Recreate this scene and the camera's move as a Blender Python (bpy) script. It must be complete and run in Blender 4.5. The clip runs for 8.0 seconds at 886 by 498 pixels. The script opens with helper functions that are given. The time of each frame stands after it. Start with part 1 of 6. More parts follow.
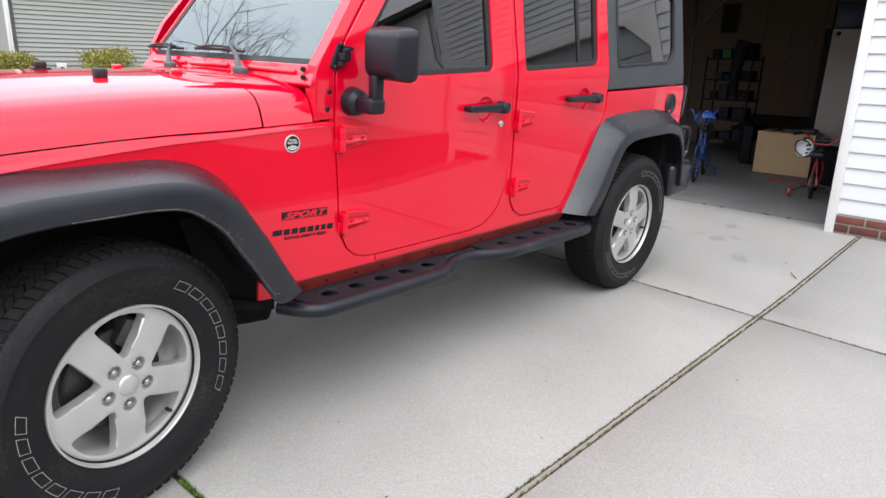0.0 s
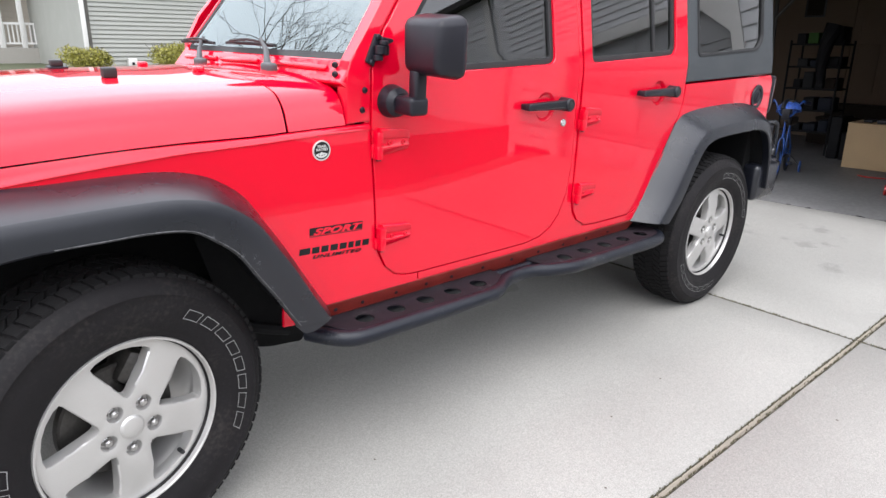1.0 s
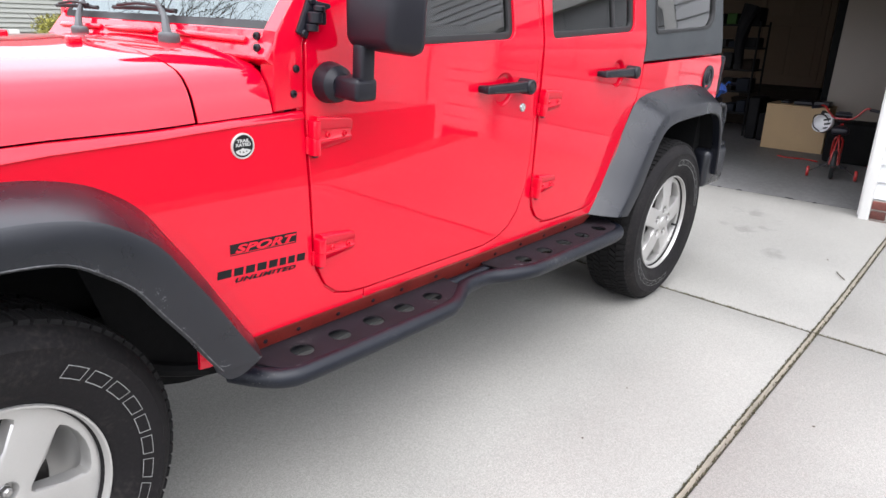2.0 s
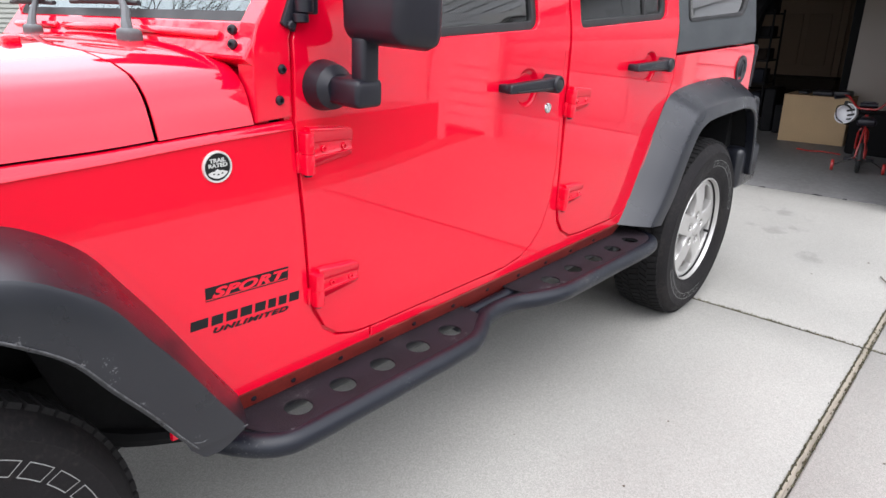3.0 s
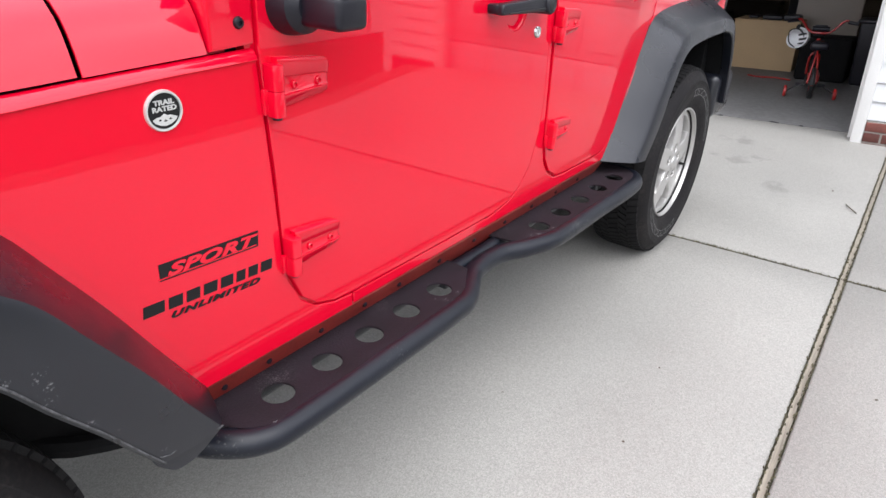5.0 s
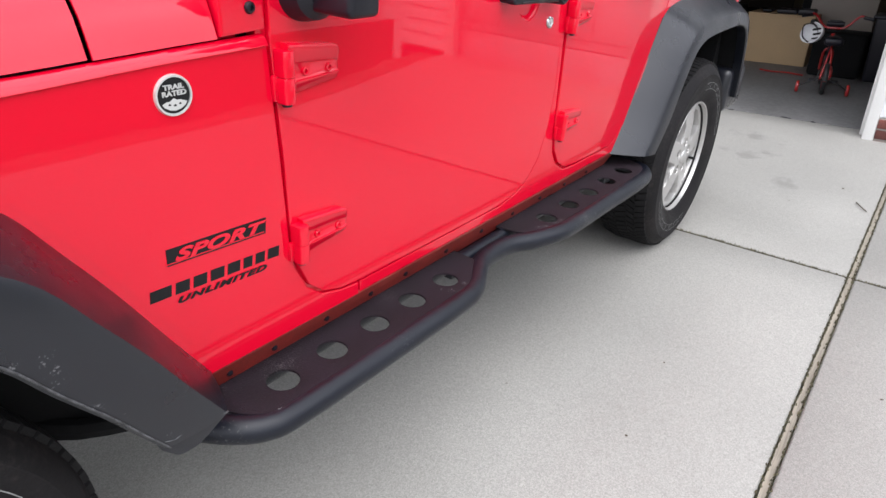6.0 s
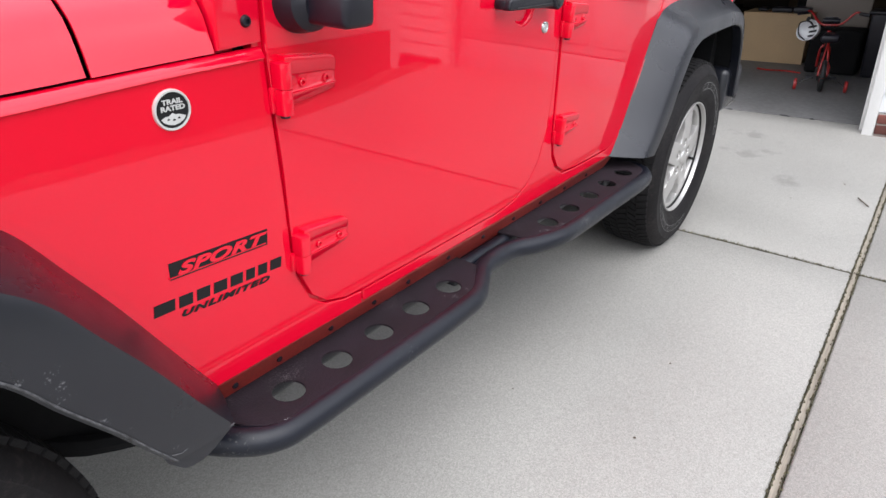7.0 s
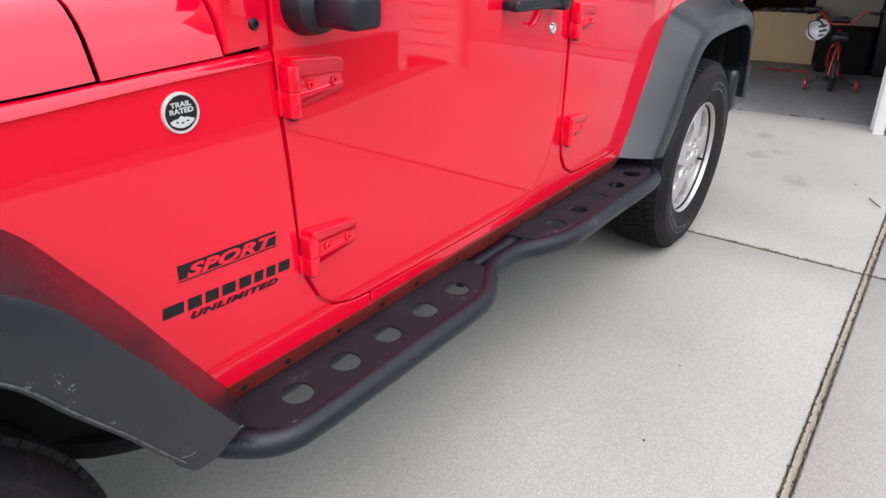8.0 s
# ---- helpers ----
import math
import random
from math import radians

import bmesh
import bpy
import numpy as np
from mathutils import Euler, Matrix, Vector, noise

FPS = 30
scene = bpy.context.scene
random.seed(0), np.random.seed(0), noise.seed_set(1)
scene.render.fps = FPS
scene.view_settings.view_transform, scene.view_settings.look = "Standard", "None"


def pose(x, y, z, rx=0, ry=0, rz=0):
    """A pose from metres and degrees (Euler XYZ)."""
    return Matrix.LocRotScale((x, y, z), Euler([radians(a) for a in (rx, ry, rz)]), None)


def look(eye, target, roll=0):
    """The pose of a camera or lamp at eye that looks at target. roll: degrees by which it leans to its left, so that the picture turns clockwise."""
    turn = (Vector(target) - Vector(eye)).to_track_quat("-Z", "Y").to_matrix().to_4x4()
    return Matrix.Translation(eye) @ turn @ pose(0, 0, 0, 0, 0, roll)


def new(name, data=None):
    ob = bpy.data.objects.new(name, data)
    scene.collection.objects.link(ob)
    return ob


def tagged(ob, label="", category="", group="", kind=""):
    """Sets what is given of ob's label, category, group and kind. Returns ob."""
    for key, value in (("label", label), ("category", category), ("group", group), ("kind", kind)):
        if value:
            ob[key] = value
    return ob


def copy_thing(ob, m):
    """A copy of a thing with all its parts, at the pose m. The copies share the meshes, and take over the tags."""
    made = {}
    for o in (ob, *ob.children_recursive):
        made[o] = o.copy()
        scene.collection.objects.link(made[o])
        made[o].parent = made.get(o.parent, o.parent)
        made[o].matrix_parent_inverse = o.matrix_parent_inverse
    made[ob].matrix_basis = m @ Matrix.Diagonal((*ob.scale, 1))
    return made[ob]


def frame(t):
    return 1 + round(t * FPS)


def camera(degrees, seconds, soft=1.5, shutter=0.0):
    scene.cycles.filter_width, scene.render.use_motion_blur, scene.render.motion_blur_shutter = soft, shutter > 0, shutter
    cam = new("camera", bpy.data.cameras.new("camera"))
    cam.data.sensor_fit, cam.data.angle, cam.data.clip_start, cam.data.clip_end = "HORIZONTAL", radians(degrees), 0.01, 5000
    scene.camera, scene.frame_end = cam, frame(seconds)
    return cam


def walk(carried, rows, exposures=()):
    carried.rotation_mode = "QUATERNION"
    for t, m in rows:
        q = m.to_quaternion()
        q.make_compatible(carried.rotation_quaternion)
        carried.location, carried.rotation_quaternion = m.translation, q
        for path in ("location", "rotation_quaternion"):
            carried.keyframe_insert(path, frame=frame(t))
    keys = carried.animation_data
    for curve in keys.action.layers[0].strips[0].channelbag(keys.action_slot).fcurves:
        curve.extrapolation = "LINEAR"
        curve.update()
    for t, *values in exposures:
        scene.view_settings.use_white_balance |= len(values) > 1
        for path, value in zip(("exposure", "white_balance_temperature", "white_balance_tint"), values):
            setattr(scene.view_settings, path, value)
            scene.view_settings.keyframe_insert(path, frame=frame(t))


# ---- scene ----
# The driveway leans sideways a little: SLOPE carries the vehicle's upright frame into the plumb world.
LEAN = math.degrees(math.atan(0.055))
SLOPE = pose(0, 0, 0, LEAN, 0, 0)
cam = camera(67.5, 8.0)
PATH = [
    (0, (-0.609, -1.821, 1.319), (0.798, -0.513, 0.763), 1.5),
    (0.5, (-0.469, -1.73, 1.324), (0.888, -0.37, 0.77), -0.6),
    (1, (-0.358, -1.626, 1.325), (0.913, -0.197, 0.739), 0.6),
    (1.5, (-0.277, -1.434, 1.31), (1.05, -0.079, 0.674), 2.6),
    (1.7, (-0.231, -1.369, 1.311), (1.16, -0.083, 0.67), 2.7),
    (2.8, (-0.043, -1.102, 1.276), (1.415, 0.107, 0.633), 0.8),
    (3, (0.021, -1.058, 1.286), (1.446, 0.186, 0.635), 0.3),
    (3.5, (0.115, -0.95, 1.268), (1.457, 0.356, 0.566), 1.0),
    (4, (0.115, -0.854, 1.262), (1.582, 0.246, 0.462), 0.2),
    (4.2, (0.114, -0.843, 1.25), (1.601, 0.213, 0.429), 0.5),
    (5.5, (0.12, -0.834, 1.247), (1.586, 0.233, 0.403), 0.3),
    (6, (0.12, -0.83, 1.247), (1.575, 0.237, 0.386), 1.2),
    (6.5, (0.114, -0.838, 1.247), (1.57, 0.236, 0.394), 0.3),
    (7, (0.119, -0.835, 1.245), (1.577, 0.247, 0.406), -0.6),
    (7.5, (0.12, -0.832, 1.242), (1.565, 0.261, 0.396), -0.6),
    (8, (0.121, -0.833, 1.245), (1.566, 0.269, 0.41), -1.0),
]
walk(cam, [(t, look(eye, target, roll)) for t, eye, target, roll in PATH],
     [(0.0, 0.50), (0.5, 0.53), (1.0, 0.72), (1.5, 0.81), (3.0, 0.75), (3.5, 0.80), (4.0, 0.84), (5.5, 0.58), (8.0, 0.58)])

# ---------------------------------------------------------------- light
world = bpy.data.worlds.new("world")
scene.world = world
world.use_nodes = True
wn, wl = world.node_tree.nodes, world.node_tree.links
sky = wn.new("ShaderNodeTexSky")
sky.sky_type, sky.sun_disc = "NISHITA", False
sky.sun_elevation, sky.sun_rotation = radians(66), radians(230)
sky.air_density, sky.dust_density, sky.ozone_density = 1.0, 4.0, 1.0
grey = wn.new("ShaderNodeHueSaturation")
grey.inputs["Saturation"].default_value = 0.45
grey.inputs["Value"].default_value = 0.55
wl.new(sky.outputs[0], grey.inputs["Color"])
# a closed cloud cover, a good two times brighter overhead than at the horizon
geo, sep, cloud = wn.new("ShaderNodeTexCoord"), wn.new("ShaderNodeSeparateXYZ"), wn.new("ShaderNodeMapRange")
wl.new(geo.outputs["Generated"], sep.inputs[0])
wl.new(sep.outputs[2], cloud.inputs["Value"])
cloud.inputs["From Min"].default_value, cloud.inputs["From Max"].default_value = 0.0, 0.55
cloud.inputs["To Min"].default_value, cloud.inputs["To Max"].default_value = 6.2, 16.0
wisps = wn.new("ShaderNodeTexNoise")
wisps.inputs["Scale"].default_value, wisps.inputs["Detail"].default_value = 2.2, 6
wl.new(geo.outputs["Generated"], wisps.inputs["Vector"])
soft = wn.new("ShaderNodeMapRange")
soft.inputs["From Min"].default_value, soft.inputs["From Max"].default_value = 0.3, 0.7
soft.inputs["To Min"].default_value, soft.inputs["To Max"].default_value = 0.82, 1.18
wl.new(wisps.outputs["Fac"], soft.inputs["Value"])
lum = wn.new("ShaderNodeMath")
lum.operation = "MULTIPLY"
wl.new(cloud.outputs[0], lum.inputs[0])
wl.new(soft.outputs[0], lum.inputs[1])
tone = wn.new("ShaderNodeVectorMath")
tone.operation = "SCALE"
tone.inputs[0].default_value = (0.975, 1.0, 1.10)
wl.new(lum.outputs[0], tone.inputs["Scale"])
both = wn.new("ShaderNodeMix")
both.data_type, both.blend_type = "RGBA", "MIX"
both.inputs[0].default_value = 0.8
wl.new(grey.outputs[0], both.inputs[6])
wl.new(tone.outputs[0], both.inputs[7])
wl.new(both.outputs[2], wn["Background"].inputs[0])
wn["Background"].inputs[1].default_value = 0.15
sun = new("sun", bpy.data.lights.new("sun", "SUN"))
sun.data.energy, sun.data.angle, sun.data.color = 1.0, radians(45), (1.0, 0.98, 0.95)
sun.matrix_world = pose(0, 0, 20, 33, 0, -42)


# ---------------------------------------------------------------- materials
def mat(name, color, rough=0.5, metal=0.0, vary=0.12, scale=6.0, fine=120.0, bump=0.0, bump_scale=None, coat=0.0,
        spec=0.5, rough_vary=0.08, vec="Object", island=0.0, each=0.0, coat_ior=1.5):
    """A Principled material whose colour wanders at two scales, with fine relief."""
    m = bpy.data.materials.new(name)
    m.use_nodes = True
    n, l = m.node_tree.nodes, m.node_tree.links
    b = n["Principled BSDF"]
    tc = n.new("ShaderNodeTexCoord")
    big, small = n.new("ShaderNodeTexNoise"), n.new("ShaderNodeTexNoise")
    big.inputs["Scale"].default_value, big.inputs["Detail"].default_value = scale, 5
    small.inputs["Scale"].default_value, small.inputs["Detail"].default_value = fine, 3
    for t in (big, small):
        l.new(tc.outputs[vec], t.inputs["Vector"])
    mix = n.new("ShaderNodeMath")
    mix.operation = "ADD"
    l.new(big.outputs["Fac"], mix.inputs[0])
    l.new(small.outputs["Fac"], mix.inputs[1])
    rng = n.new("ShaderNodeMapRange")
    rng.inputs["From Min"].default_value, rng.inputs["From Max"].default_value = 0.6, 1.4
    rng.inputs["To Min"].default_value, rng.inputs["To Max"].default_value = 1 - vary, 1 + vary
    l.new(mix.outputs[0], rng.inputs["Value"])
    mul = n.new("ShaderNodeMix")
    mul.data_type, mul.blend_type = "RGBA", "MULTIPLY"
    mul.inputs[0].default_value = 1.0
    mul.inputs[6].default_value = (*color, 1)
    src = rng.outputs[0]
    if island or each:
        g = n.new("ShaderNodeNewGeometry" if island else "ShaderNodeObjectInfo")
        r2 = n.new("ShaderNodeMapRange")
        a = island or each
        r2.inputs["To Min"].default_value, r2.inputs["To Max"].default_value = 1 - a, 1 + a
        l.new(g.outputs["Random Per Island" if island else "Random"], r2.inputs["Value"])
        mm = n.new("ShaderNodeMath")
        mm.operation = "MULTIPLY"
        l.new(src, mm.inputs[0])
        l.new(r2.outputs[0], mm.inputs[1])
        src = mm.outputs[0]
    comb = n.new("ShaderNodeCombineColor")
    for i in range(3):
        l.new(src, comb.inputs[i])
    l.new(comb.outputs[0], mul.inputs[7])
    l.new(mul.outputs[2], b.inputs["Base Color"])
    rr = n.new("ShaderNodeMapRange")
    rr.inputs["From Min"].default_value, rr.inputs["From Max"].default_value = 0.3, 0.7
    rr.inputs["To Min"].default_value, rr.inputs["To Max"].default_value = max(0.02, rough - rough_vary), min(1, rough + rough_vary)
    l.new(big.outputs["Fac"], rr.inputs["Value"])
    l.new(rr.outputs[0], b.inputs["Roughness"])
    b.inputs["Metallic"].default_value = metal
    b.inputs["Specular IOR Level"].default_value = spec
    b.inputs["Coat Weight"].default_value = coat
    b.inputs["Coat Roughness"].default_value = 0.03
    b.inputs["Coat IOR"].default_value = coat_ior
    if bump:
        bp = n.new("ShaderNodeBump")
        bp.inputs["Strength"].default_value, bp.inputs["Distance"].default_value = bump, 0.002
        t = small
        if bump_scale:
            t = n.new("ShaderNodeTexNoise")
            t.inputs["Scale"].default_value, t.inputs["Detail"].default_value = bump_scale, 4
            l.new(tc.outputs[vec], t.inputs["Vector"])
        l.new(t.outputs["Fac"], bp.inputs["Height"])
        l.new(bp.outputs[0], b.inputs["Normal"])
    return m


PAINT = mat("red_paint", (0.635, 0.0012, 0.021), 0.40, 0.0, 0.03, 3, 900, coat=1.0, coat_ior=1.55, spec=0.0, rough_vary=0.03)
# body red darkened, standing in for the dark reflections on the sill flange
SHADED_RED = mat("shaded_red_paint", (0.23, 0.024, 0.018), 0.38, 0, 0.4, 10, 160, spec=0.8)
FLARE = mat("dark_grey_plastic", (0.0075, 0.0085, 0.0130), 0.30, 0, 0.14, 5, 700, bump=0.12, bump_scale=900, spec=0.60)
TOPGREY = mat("textured_grey_hardtop", (0.040, 0.045, 0.050), 0.55, 0, 0.1, 4, 500, bump=0.3, bump_scale=700)
BLACK = mat("black_plastic", (0.0075, 0.0070, 0.0120), 0.40, 0, 0.2, 8, 400, bump=0.15, bump_scale=800, spec=0.4)
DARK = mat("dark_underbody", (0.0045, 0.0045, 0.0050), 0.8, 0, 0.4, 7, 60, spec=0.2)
SEAL = mat("black_rubber_seal", (0.012, 0.012, 0.013), 0.6, 0, 0.2, 12, 200)
RUBBER = mat("tyre_rubber", (0.0078, 0.0068, 0.0076), 0.68, 0, 0.35, 9, 160, bump=0.35, bump_scale=500, spec=0.22)
TREAD = mat("worn_tread_rubber", (0.0095, 0.0090, 0.0094), 0.85, 0, 0.35, 10, 140, bump=0.5, bump_scale=300, island=0.15, spec=0.2)
WHITE_INK = mat("white_tyre_outline", (0.25, 0.25, 0.245), 0.7, 0, 0.35, 25, 300)
ALLOY = mat("silver_alloy", (0.52, 0.51, 0.495), 0.34, 0.60, 0.06, 5, 600, rough_vary=0.06)
CHROME = mat("bright_metal", (0.62, 0.62, 0.62), 0.16, 1.0, 0.05, 10, 300)
SILVER = mat("satin_silver", (0.66, 0.66, 0.65), 0.38, 0.5, 0.06, 20, 300)
STEEL = mat("dull_brake_steel", (0.07, 0.066, 0.062), 0.5, 0.8, 0.3, 9, 120)
PLATE = mat("step_plate_coating", (0.0105, 0.0050, 0.0088), 0.85, 0, 0.6, 14, 210, bump=1.0, bump_scale=260, spec=0.3)
TUBE = mat("black_powder_coated_tube", (0.007, 0.0085, 0.014), 0.36, 0, 0.2, 9, 400, bump=0.25, bump_scale=600, spec=0.35)
DECAL = mat("black_decal_film", (0.008, 0.008, 0.009), 0.5, 0, 0.1, 9, 300, spec=0.25)
CONCRETE = mat("broom_finished_concrete", (0.289, 0.280, 0.259), 0.88, 0, 0.16, 1.1, 330, bump=0.8, bump_scale=330, each=0.015)
JOINT_SIDE = mat("dirty_slab_edge", (0.06, 0.055, 0.04), 0.95, 0, 0.5, 20, 150)


def weather(m):
    """Pits and grit, a few oil stains with ragged shapes, and broad grey mottling."""
    n, l = m.node_tree.nodes, m.node_tree.links
    b = n["Principled BSDF"]
    old = b.inputs["Base Color"].links[0].from_socket
    tc = n.new("ShaderNodeTexCoord")
    grit = n.new("ShaderNodeTexNoise")
    grit.inputs["Scale"].default_value, grit.inputs["Detail"].default_value = 140, 2
    l.new(tc.outputs["Object"], grit.inputs["Vector"])
    pits = n.new("ShaderNodeMapRange")
    for key, v in (("From Min", 0.60), ("From Max", 0.74), ("To Min", 0.0), ("To Max", 0.30)):
        pits.inputs[key].default_value = v
    l.new(grit.outputs["Fac"], pits.inputs["Value"])
    ragged = n.new("ShaderNodeTexNoise")
    ragged.inputs["Scale"].default_value, ragged.inputs["Detail"].default_value = 3.2, 6
    l.new(tc.outputs["Object"], ragged.inputs["Vector"])
    total = pits.outputs[0]
    for x, y, r in ((4.62, 0.62, 0.52), (4.55, 0.05, 0.42), (5.05, 0.10, 0.35), (4.15, -0.30, 0.20), (2.1, 0.85, 0.5)):
        d = n.new("ShaderNodeVectorMath")
        d.operation = "DISTANCE"
        flat = n.new("ShaderNodeVectorMath")
        flat.operation = "MULTIPLY"
        flat.inputs[1].default_value = (1, 1, 0)
        l.new(tc.outputs["Object"], flat.inputs[0])
        l.new(flat.outputs[0], d.inputs[0])
        d.inputs[1].default_value = (x, y, 0)
        near = n.new("ShaderNodeMapRange")
        for key, v in (("From Min", 0.0), ("From Max", r), ("To Min", 0.22), ("To Max", -0.12)):
            near.inputs[key].default_value = v
        l.new(d.outputs["Value"], near.inputs["Value"])
        add = n.new("ShaderNodeMath")
        add.operation = "ADD"
        l.new(near.outputs[0], add.inputs[0])
        l.new(ragged.outputs["Fac"], add.inputs[1])
        edge = n.new("ShaderNodeMapRange")
        for key, v in (("From Min", 0.60), ("From Max", 0.66), ("To Min", 0.0), ("To Max", 0.36)):
            edge.inputs[key].default_value = v
        l.new(add.outputs[0], edge.inputs["Value"])
        mx = n.new("ShaderNodeMath")
        mx.operation = "MAXIMUM"
        l.new(total, mx.inputs[0])
        l.new(edge.outputs[0], mx.inputs[1])
        total = mx.outputs[0]
    # sand grains: each cell a little lighter or darker
    sand, shade = n.new("ShaderNodeTexVoronoi"), n.new("ShaderNodeMapRange")
    sand.inputs["Scale"].default_value = 320
    l.new(tc.outputs["Object"], sand.inputs["Vector"])
    one = n.new("ShaderNodeSeparateColor")
    l.new(sand.outputs["Color"], one.inputs[0])
    for key, v in (("From Min", 0.0), ("From Max", 1.0), ("To Min", 0.83), ("To Max", 1.16)):
        shade.inputs[key].default_value = v
    l.new(one.outputs[0], shade.inputs["Value"])
    grains = n.new("ShaderNodeVectorMath")
    grains.operation = "SCALE"
    l.new(old, grains.inputs[0])
    l.new(shade.outputs[0], grains.inputs["Scale"])
    old = grains.outputs[0]
    mix = n.new("ShaderNodeMix")
    mix.data_type, mix.blend_type = "RGBA", "MIX"
    mix.inputs[7].default_value = (0.115, 0.112, 0.108, 1)
    l.new(total, mix.inputs[0])
    l.new(old, mix.inputs[6])
    l.new(mix.outputs[2], b.inputs["Base Color"])


weather(CONCRETE)


def scuffed(m, spots, scale, amount):
    """Pale scrapes in ragged short strokes round a few spots."""
    n, l = m.node_tree.nodes, m.node_tree.links
    b = n["Principled BSDF"]
    old = b.inputs["Base Color"].links[0].from_socket
    tc, ns = n.new("ShaderNodeTexCoord"), n.new("ShaderNodeTexNoise")
    ns.inputs["Scale"].default_value, ns.inputs["Detail"].default_value = scale, 5
    l.new(tc.outputs["Object"], ns.inputs["Vector"])
    total = None
    for p, r in spots:
        d, near, add, edge = n.new("ShaderNodeVectorMath"), n.new("ShaderNodeMapRange"), n.new("ShaderNodeMath"), n.new("ShaderNodeMapRange")
        d.operation, add.operation = "DISTANCE", "ADD"
        d.inputs[1].default_value = p
        l.new(tc.outputs["Object"], d.inputs[0])
        for key, v in (("From Min", 0.0), ("From Max", r), ("To Min", 0.12), ("To Max", -0.25)):
            near.inputs[key].default_value = v
        l.new(d.outputs["Value"], near.inputs["Value"])
        l.new(near.outputs[0], add.inputs[0])
        l.new(ns.outputs["Fac"], add.inputs[1])
        for key, v in (("From Min", 0.60), ("From Max", 0.74), ("To Min", 0.0), ("To Max", amount)):
            edge.inputs[key].default_value = v
        l.new(add.outputs[0], edge.inputs["Value"])
        if total is None:
            total = edge.outputs[0]
        else:
            mx = n.new("ShaderNodeMath")
            mx.operation = "MAXIMUM"
            l.new(total, mx.inputs[0])
            l.new(edge.outputs[0], mx.inputs[1])
            total = mx.outputs[0]
    mix = n.new("ShaderNodeMix")
    mix.data_type = "RGBA"
    mix.inputs[7].default_value = (0.30, 0.30, 0.31, 1)
    l.new(total, mix.inputs[0])
    l.new(old, mix.inputs[6])
    l.new(mix.outputs[2], b.inputs["Base Color"])


scuffed(FLARE, [((0.352, -0.073, 0.815), 0.026), ((0.357, -0.073, 0.795), 0.026), ((0.360, -0.073, 0.775), 0.028), ((0.395, -0.072, 0.715), 0.030), ((0.425, -0.070, 0.675), 0.026),
                ((0.243, -0.072, 0.885), 0.026), ((0.318, -0.073, 0.822), 0.022), ((0.49, -0.058, 0.598), 0.022)], 260, 0.42)
scuffed(PLATE, [((1.213, 0.003, 0.497), 0.014), ((1.225, -0.017, 0.497), 0.022), ((1.235, -0.036, 0.497), 0.024), ((1.275, -0.020, 0.497), 0.018), ((1.372, -0.006, 0.497), 0.012), ((1.673, 0.0, 0.499), 0.022), ((1.694, -0.012, 0.499), 0.026),
                ((1.735, -0.020, 0.499), 0.020), ((1.762, -0.024, 0.499), 0.022), ((0.700, -0.035, 0.497), 0.016)], 330, 0.85)


def worn(m, scale, lo, hi, amount, color):
    """Sparse pale nicks and dust where a noise peaks."""
    n, l = m.node_tree.nodes, m.node_tree.links
    b = n["Principled BSDF"]
    old = b.inputs["Base Color"].links[0].from_socket
    tc, ns, patch, both, edge, mix = (n.new("ShaderNode" + k) for k in ("TexCoord", "TexNoise", "TexNoise", "Math", "MapRange", "Mix"))
    ns.inputs["Scale"].default_value, ns.inputs["Detail"].default_value = scale, 4
    patch.inputs["Scale"].default_value, patch.inputs["Detail"].default_value = 6, 3
    both.operation = "ADD"
    for t in (ns, patch):
        l.new(tc.outputs["Object"], t.inputs["Vector"])
    l.new(ns.outputs["Fac"], both.inputs[0])
    l.new(patch.outputs["Fac"], both.inputs[1])
    for key, v in (("From Min", lo), ("From Max", hi), ("To Min", 0.0), ("To Max", amount)):
        edge.inputs[key].default_value = v
    l.new(both.outputs[0], edge.inputs["Value"])
    mix.data_type = "RGBA"
    mix.inputs[7].default_value = (*color, 1)
    l.new(edge.outputs[0], mix.inputs[0])
    l.new(old, mix.inputs[6])
    l.new(mix.outputs[2], b.inputs["Base Color"])


worn(PLATE, 420, 1.22, 1.38, 0.30, (0.26, 0.24, 0.23))
worn(TUBE, 220, 1.22, 1.36, 0.35, (0.22, 0.21, 0.20))
worn(RUBBER, 90, 1.05, 1.5, 0.22, (0.10, 0.085, 0.075))
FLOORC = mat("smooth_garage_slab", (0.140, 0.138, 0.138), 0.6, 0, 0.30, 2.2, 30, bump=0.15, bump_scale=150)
JOINT = mat("mossy_joint_filling", (0.10, 0.095, 0.06), 0.95, 0, 0.5, 30, 200, bump=1.0, bump_scale=200)
GRASS = mat("lawn", (0.048, 0.056, 0.022), 0.9, 0, 0.4, 3, 60, bump=1.0, bump_scale=80)
SIDING_W = mat("white_vinyl_siding", (0.655, 0.665, 0.68), 0.45, 0, 0.04, 2, 200, bump=0.15, bump_scale=120)
SIDING_G = mat("grey_green_vinyl_siding", (0.295, 0.30, 0.272), 0.5, 0, 0.05, 2, 150, each=0.03)
TRIM = mat("white_trim_paint", (0.66, 0.655, 0.635), 0.45, 0, 0.05, 4, 120)
BRICK = mat("red_brown_brick", (0.115, 0.036, 0.028), 0.85, 0, 0.45, 20, 150, bump=0.7, bump_scale=160, each=0.35)
MORTAR = mat("pale_mortar", (0.33, 0.315, 0.285), 0.9, 0, 0.15, 20, 200, bump=0.5, bump_scale=300)
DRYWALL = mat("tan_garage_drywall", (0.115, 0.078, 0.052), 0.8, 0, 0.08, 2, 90)
